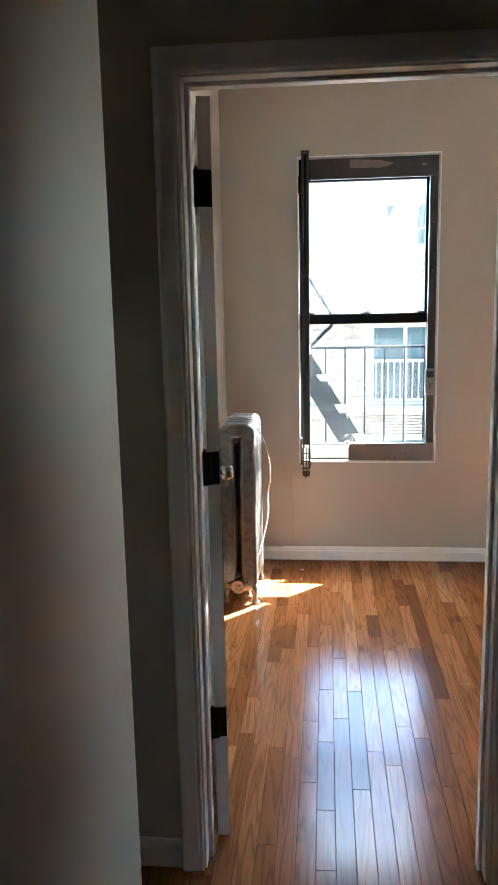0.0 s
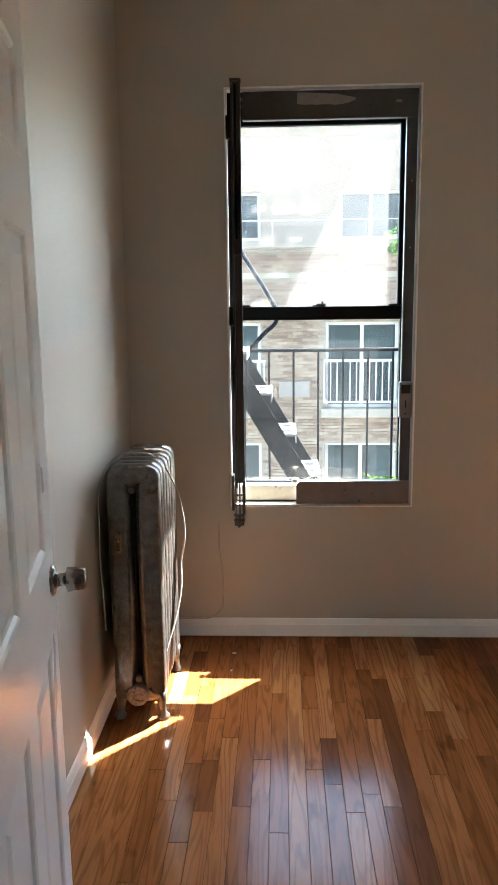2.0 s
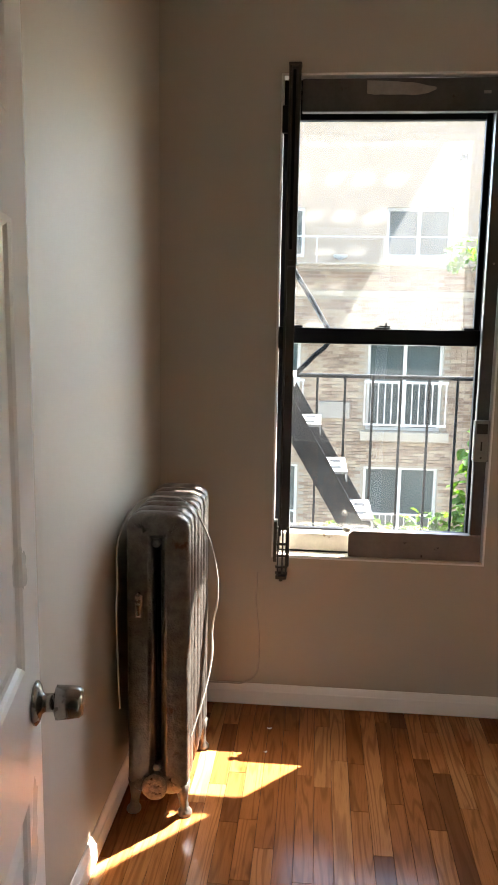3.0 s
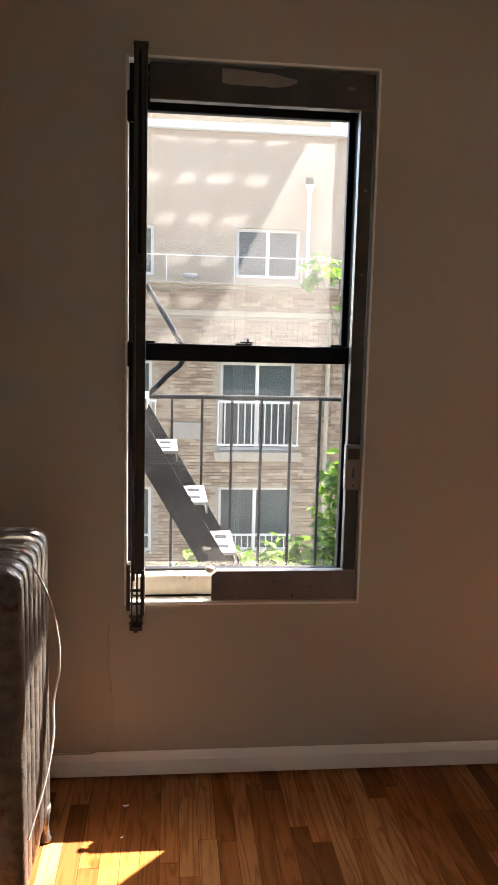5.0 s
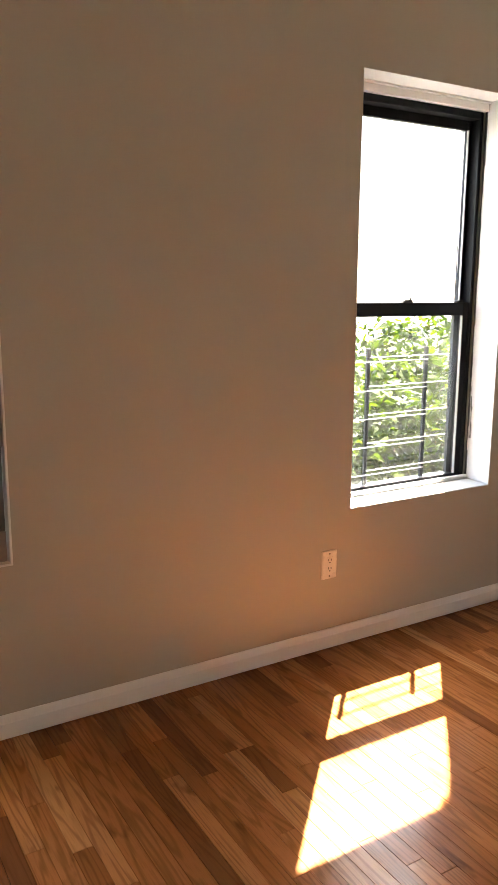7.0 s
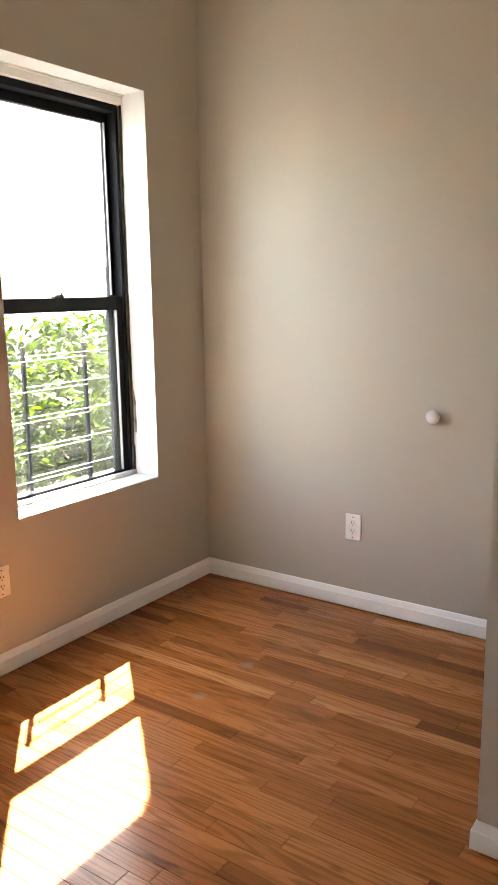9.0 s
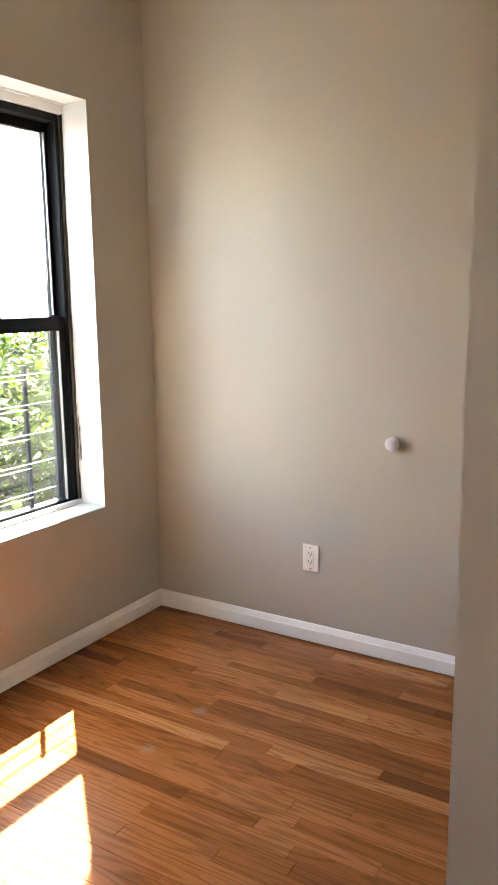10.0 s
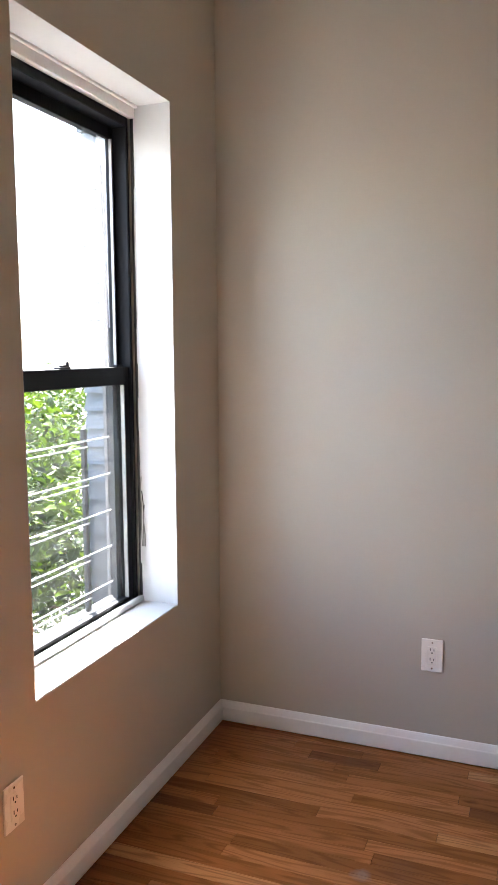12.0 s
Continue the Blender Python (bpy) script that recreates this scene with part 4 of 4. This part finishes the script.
def leaf_cloud(name, clumps, parent, count, size, seed, leaf):
    """A crown of many small folded leaves gathered in uneven clumps."""
    rng = random.Random(seed)
    verts, faces = [], []
    total = sum(c[3] * c[4] * c[5] for c in clumps)
    for cx, cy, cz, rx, ry, rz in clumps:
        for _ in range(int(count * rx * ry * rz / total)):
            while True:
                p = Vector((rng.uniform(-1, 1), rng.uniform(-1, 1), rng.uniform(-1, 1)))
                if p.length < 1 and noise.noise((p.x * rx * 2.6 + cx, p.y * ry * 2.6 + cy, p.z * rz * 2.6 + cz)) > -0.22 + 0.3 * p.length_squared:
                    break
            at = Vector((cx + p.x * rx, cy + p.y * ry, cz + p.z * rz))
            s = size * rng.uniform(0.6, 1.25)
            m = Matrix.Translation(at) @ Euler((rng.uniform(-1.1, 0.5), rng.uniform(-0.7, 0.7), rng.uniform(0, 6.28))).to_matrix().to_4x4()
            k = len(verts)
            for q in ((0, 0, 0), (0.30, 0.30, 0.10), (0.27, 0.65, 0.08), (0, 1, -0.10), (-0.27, 0.65, 0.08), (-0.30, 0.30, 0.10), (0, 0.45, 0)):
                verts.append(m @ (Vector(q) * s))
            faces += [(k, k + 1, k + 6), (k + 1, k + 2, k + 6), (k + 2, k + 3, k + 6), (k + 3, k + 4, k + 6), (k + 4, k + 5, k + 6), (k + 5, k, k + 6)]
    me = bpy.data.meshes.new(name)
    me.from_pydata(verts, [], faces)
    me.materials.append(leaf)
    ob = new(name, me)
    ob.parent = parent
    return tagged(ob, kind="stuff")


def tree(at, limbs, clumps, count, size, seed, label, leaf=M_LEAF):
    """Tapered trunk, limbs that reach the clumps, and a crown of leaves."""
    t = empty("tree", at)
    rng = random.Random(seed)
    top = Vector((at[0] + 0.1, at[1] + 0.1, limbs))
    bm = bmesh.new()
    p = Vector(at)
    n = 7
    for k in range(n):
        q = Vector(at).lerp(top, (k + 1) / n) + Vector((rng.uniform(-0.05, 0.05), rng.uniform(-0.05, 0.05), 0))
        rod(bm, p, q, 0.10 - 0.009 * k, 9, 0.10 - 0.009 * (k + 1))
        p = q
    part("trunk", bm, M_BARK, t)
    for c in clumps:
        bm = bmesh.new()
        a, b = p, Vector(c[:3])
        mid = a.lerp(b, 0.5) + Vector((rng.uniform(-0.15, 0.15), rng.uniform(-0.15, 0.15), 0.12))
        rod(bm, a, mid, 0.035, 7, 0.022)
        rod(bm, mid, b, 0.022, 7, 0.008)
        for _ in range(5):
            e = b + Vector((rng.uniform(-1, 1) * c[3], rng.uniform(-1, 1) * c[4], rng.uniform(-0.7, 1) * c[5])) * 0.8
            rod(bm, mid.lerp(b, rng.uniform(0.3, 1)), e, 0.008, 5, 0.003)
        part("limb", bm, M_BARK, t)
    leaf_cloud("crown", clumps, t, count, size, seed, leaf)
    settle(t)
    return tagged(t, label, "tree")


tree((4.6, 3.4, GROUND), -0.9, [(3.4, 2.1, 0.2, 0.9, 0.7, 0.8), (4.3, 2.6, 0.5, 1.0, 0.8, 0.8), (3.6, 3.0, -0.6, 1.1, 0.9, 0.9), (5.2, 3.4, 0.1, 1.1, 0.9, 1.2), (4.4, 3.8, 0.75, 1.2, 0.7, 0.5), (2.8, 2.3, -0.9, 0.8, 0.7, 0.8), (4.9, 2.2, -0.5, 0.8, 0.6, 1.0), (3.3, 3.6, 0.75, 0.8, 0.6, 0.5)], 13000, 0.098, 11, "leafy green courtyard tree outside the window")
tree((9.0, 6.5, GROUND), -0.6, [(7.0, 5.2, 0.0, 1.5, 1.0, 1.3), (8.8, 5.8, -0.1, 1.6, 1.0, 1.4), (10.8, 6.6, -0.2, 1.8, 1.1, 1.5), (6.6, 5.6, -1.4, 1.7, 1.1, 1.2), (9.4, 6.2, -1.6, 2.0, 1.1, 1.3), (12.6, 8.0, -0.4, 1.8, 1.2, 1.7)], 11000, 0.15, 31, "broad dark green tree at the back of the court")
tree((1.4, 3.9, GROUND), -1.2, [(0.62, 3.1, 0.35, 0.20, 0.25, 0.55), (0.50, 3.1, -0.12, 0.50, 0.35, 0.22), (-0.15, 3.2, -0.26, 0.50, 0.30, 0.20), (0.56, 3.1, 1.86, 0.30, 0.2, 0.26), (1.0, 3.2, 0.5, 0.35, 0.3, 0.8), (0.95, 3.2, 1.6, 0.35, 0.3, 0.5), (-0.75, 3.2, -0.45, 0.35, 0.3, 0.13)], 1900, 0.10, 23, "young green tree with sparse bright leaves", M_LEAF_YOUNG)


def slider(parent, x0, x1, z0, z1, y, mull=True):
    """White framed window of a far facade, its pane set back."""
    w = part("window", ring(x0, x1, z0, z1, y - 0.03, y + 0.06, 0.06, 0.06, 0.06, 0.06, bevel=0.0), M_WHITEMETAL, parent, "white framed sliding window")
    part("pane", boxes((x0 + 0.05, x1 - 0.05, y + 0.02, y + 0.04, z0 + 0.05, z1 - 0.05)), M_ROOMDARK, w, "dim reflecting pane")
    if mull:
        xm = (x0 + x1) / 2
        part("mullion", boxes((xm - 0.035, xm + 0.035, y - 0.025, y + 0.05, z0 + 0.061, z1 - 0.061)), M_WHITEMETAL, w)
    return w


def apartment_building():
    y = 13.0
    b = empty("apartment_building", (1, y, GROUND))
    holes = []
    left, right = -3.3, 5.6
    xs = [-2.4, 0.46, 3.36]
    for x in xs:
        for zt in (0.81, -1.73, -4.3):
            holes.append((x, x + 1.50, zt - (1.78 if zt > 0 else 1.35), zt))
    low = wall_with_holes("wall", left, right, y + 0.02, y + 0.4, GROUND, 2.30, holes, M_MORTAR, "tan brick facade")
    for key in ("kind", "category"):
        del low[key]
    low.parent = b
    up_holes = [(x + 0.26, x + 1.52, 2.47, 3.42) for x in xs]
    up = wall_with_holes("wall", left, right, y + 0.02, y + 0.4, 2.301, 5.20, up_holes, M_STUCCO, "cream stucco upper storey")
    for key in ("kind", "category"):
        del up[key]
    up.parent = b
    for x0, x1, z0, z1 in holes:
        slider(b, x0, x1, z0, z1, y + 0.14)
    for x0, x1, z0, z1 in up_holes:
        slider(b, x0, x1, z0, z1, y + 0.12)
    # bricks
    verts, faces = [], []
    rng = random.Random(3)
    row, z = 0, -4.4
    while z + 0.058 < 2.24:
        x = left + 0.01 + (0.105 if row % 2 else 0.0)
        while x < right - 0.2:
            x1, zz = x + 0.200, z + 0.058
            if not any(h[0] - 0.02 < x1 and h[1] + 0.02 > x and h[2] - 0.02 < zz and h[3] + 0.02 > z for h in holes) and not 1.70 < zz < 1.83:
                k, yy = len(verts), y - 0.004 + rng.uniform(-0.003, 0.003)
                verts += [(x, yy, z), (x1, yy, z), (x1, yy, zz), (x, yy, zz), (x, y + 0.02, z), (x1, y + 0.02, z), (x1, y + 0.02, zz), (x, y + 0.02, zz)]
                faces += [(k, k + 1, k + 2, k + 3), (k + 4, k + 5, k + 1, k), (k + 1, k + 5, k + 6, k + 2), (k + 3, k + 2, k + 6, k + 7), (k + 4, k, k + 3, k + 7)]
            x += 0.211
        z += 0.068
        row += 1
    me = bpy.data.meshes.new("brickwork")
    me.from_pydata(verts, [], faces)
    me.materials.append(M_BRICK)
    br = new("brickwork", me)
    br.parent = b
    tagged(br, "tan and brown weathered bricks", kind="stuff")
    part("stone_band", boxes((left, right, y - 0.05, y + 0.02, 1.70, 1.82), bevel=0.01), M_STONE, b)
    part("stone_band", boxes((left, right, y - 0.10, y + 0.02, 2.24, 2.33), bevel=0.01), M_STONE, b)
    part("coping", boxes((left, right, y - 0.08, y + 0.45, 5.20, 5.34), bevel=0.01), M_WHITEMETAL, b, "pale metal roof coping")
    for x in xs:
        part("ledge", boxes((x - 0.10, x + 1.66, y - 0.12, y + 0.02, -1.17, -0.98), bevel=0.01), M_STONE, b)
        bal = part("balcony_rail", boxes((x - 0.05, x + 1.60, y - 0.09, y - 0.05, 0.00, 0.05), (x - 0.05, x + 1.60, y - 0.09, y - 0.05, -0.86, -0.82)), M_WHITEMETAL, b, "white metal balcony railing")
        for k in range(13):
            xx = x - 0.05 + 1.61 * k / 12
            part("baluster", boxes((xx, xx + 0.022, y - 0.082, y - 0.060, -0.82, 0.0)), M_WHITEMETAL, bal)
        low_rail = part("balcony_rail", boxes((x + 0.1, x + 1.5, y - 0.06, y - 0.03, -2.72, -2.68)), M_WHITEMETAL, b)
        for k in range(12):
            xx = x + 0.1 + 1.38 * k / 11
            part("baluster", boxes((xx, xx + 0.02, y - 0.055, y - 0.035, -3.1, -2.72)), M_WHITEMETAL, low_rail)
    part("air_conditioner_sleeve", boxes((-0.52, 0.13, y - 0.05, y + 0.02, -0.74, -0.40), bevel=0.005), M_SLEEVE, b, "grey louvred air-conditioner sleeve")
    bm = bmesh.new()
    rod(bm, (2.12, y - 0.06, 2.35), (2.12, y - 0.06, 4.10), 0.036, 12)
    rod(bm, (2.12, y - 0.08, 4.10), (2.12, y - 0.08, 4.26), 0.036, 12, 0.10)
    pipe = part("downpipe", bm, M_WHITEMETAL, b, "white rain pipe with hopper head")
    part("scupper", boxes((2.05, 2.19, y - 0.05, y + 0.015, 4.27, 4.41)), M_FE, pipe)
    part("downpipe", rod(bmesh.new(), (2.61, y - 0.06, -4.6), (2.61, y - 0.06, 1.69), 0.045, 10), M_STONE, b, "pale grey rain pipe down the brick")
    lamp_bm = lathe(bmesh.new(), [(0.02, 0.0), (0.05, 0.02), (0.12, 0.05), (0.14, 0.09), (0.13, 0.10)], Matrix.Translation((-0.17, y - 0.13, 2.40)), 14)
    part("wall_light", lamp_bm, M_WHITEMETAL, b, "small white dome light on the stucco")
    part("roof_rail", boxes((left, right, y - 0.55, y - 0.53, 2.80, 2.82)), M_WHITEMETAL, b)
    for k in range(7):
        x = -3.2 + 1.28 * k
        part("rail_post", boxes((x, x + 0.02, y - 0.55, y - 0.53, 2.33, 2.80)), M_WHITEMETAL, b)
    part("rail_shelf", boxes((left, right, y - 0.60, y - 0.10, 2.30, 2.329)), M_STONE, b)
    settle(b)
    for c in b.children:
        for s in c.children:
            s.matrix_parent_inverse = Matrix()
    b.location += Vector((-0.09, 0, 0.18))
    return tagged(b, "tan brick and cream stucco apartment building across the court", "building")


apartment_building()


def far_house():
    h = empty("far_house", (0, 24, GROUND))
    wall_with = boxes((-5.2, 4.6, 24, 30, GROUND, 9.5))
    part("wall", wall_with, M_OCHRE, h)
    part("roof", boxes((-5.4, 4.8, 23.8, 30.2, 9.5, 9.8)), M_STONE, h)
    settle(h)
    return tagged(h, "ochre rendered house behind the brick building", "house")


far_house()


def side_house():
    """The neighbouring wing, clad with lap siding."""
    h = empty("side_house", (4.3, 0.9, GROUND))
    part("wall", boxes((4.32, 6.5, OUT + 0.024, 1.71, GROUND, 3.0)), M_SIDING, h)
    for k in range(36):
        z = -1.3 + 0.12 * k
        bm = bmesh.new()
        v = [bm.verts.new(p) for p in ((4.275, OUT + 0.024, z), (4.275, 1.72, z), (4.318, 1.72, z + 0.118), (4.318, OUT + 0.024, z + 0.118), (4.319, OUT + 0.024, z), (4.319, 1.72, z))]
        bm.faces.new((v[0], v[3], v[2], v[1]))
        bm.faces.new((v[0], v[1], v[5], v[4]))
        bm.faces.new((v[1], v[2], v[5]))
        part("siding_board", bm, M_SIDING, h)
    settle(h)
    return tagged(h, "grey lap-sided wing of the neighbouring house", "house")


side_house()

# ---- floor, last ----
floor = structure(link("floor", boxes((RECESS[0] - 0.1, XE + 0.2, HALL[2] - 0.15, OUT - 0.02, -0.2, -0.006)), M_SUB), "glossy red-oak strip floor", "floor")
STRIP, GAP = 0.057, 0.0009
LENGTHS = (0.26, 0.38, 0.50, 0.64, 0.80, 1.02, 1.25)


def strip_data(w, n):
    h, c = 0.006, 0.0009
    vs = []
    for inset, z in ((0.0, -h), (0.0, -c), (c, 0.0)):
        vs += [(inset, inset, z), (w - inset, inset, z), (w - inset, n - inset, z), (inset, n - inset, z)]
    fs = [(8, 9, 10, 11)]
    for r in (0, 4):
        for k in range(4):
            fs.append((r + k, r + (k + 1) % 4, r + 4 + (k + 1) % 4, r + 4 + k))
    return vs, fs


shared = {}
for n in LENGTHS:
    me = bpy.data.meshes.new("plank")
    me.from_pydata(*[list(x) for x in (strip_data(STRIP - GAP, n - GAP)[0], [], strip_data(STRIP - GAP, n - GAP)[1])])
    me.materials.append(M_OAK)
    shared[n] = me
rng = random.Random(41)
near, rest_v, rest_f = 0, [], []
x = XW - 0.02 + 0.006
while x < XE + 0.02:
    y = YH - 3.6 if x < HALL[1] + 0.05 else YH - 0.05
    y -= rng.uniform(0, 0.9)
    back = RECESS[1] - 0.25 if x < HALL[0] - 0.1 else HALL[2] - 0.1 if x < HALL[1] + 0.05 else YH + 0.01
    while y < 0.0:
        n = rng.choice(LENGTHS)
        inside = x < XE and -1.75 < y < -0.05 and x > XW and y + n < 0.02
        if inside and near < 300 and (x < 0.75 or y > -1.3):
            p = new("plank", shared[n])
            p.location = (x, y, 0)
            p.parent = floor
            near += 1
        elif y + n > back + 0.03:
            foot = max(y, back)
            vs, fs = strip_data(STRIP - GAP, min(y + n, 0.03) - foot - GAP)
            k = len(rest_v)
            rest_v += [(a + x, b + foot, c) for a, b, c in vs]
            rest_f += [tuple(i + k for i in f) for f in fs]
        y += n
    x += STRIP
me = bpy.data.meshes.new("plank_field")
me.from_pydata(rest_v, [], rest_f)
me.materials.append(M_OAK_REST)
field = new("plank_field", me)
field.parent = floor
tagged(field, "red-oak strips", kind="stuff")
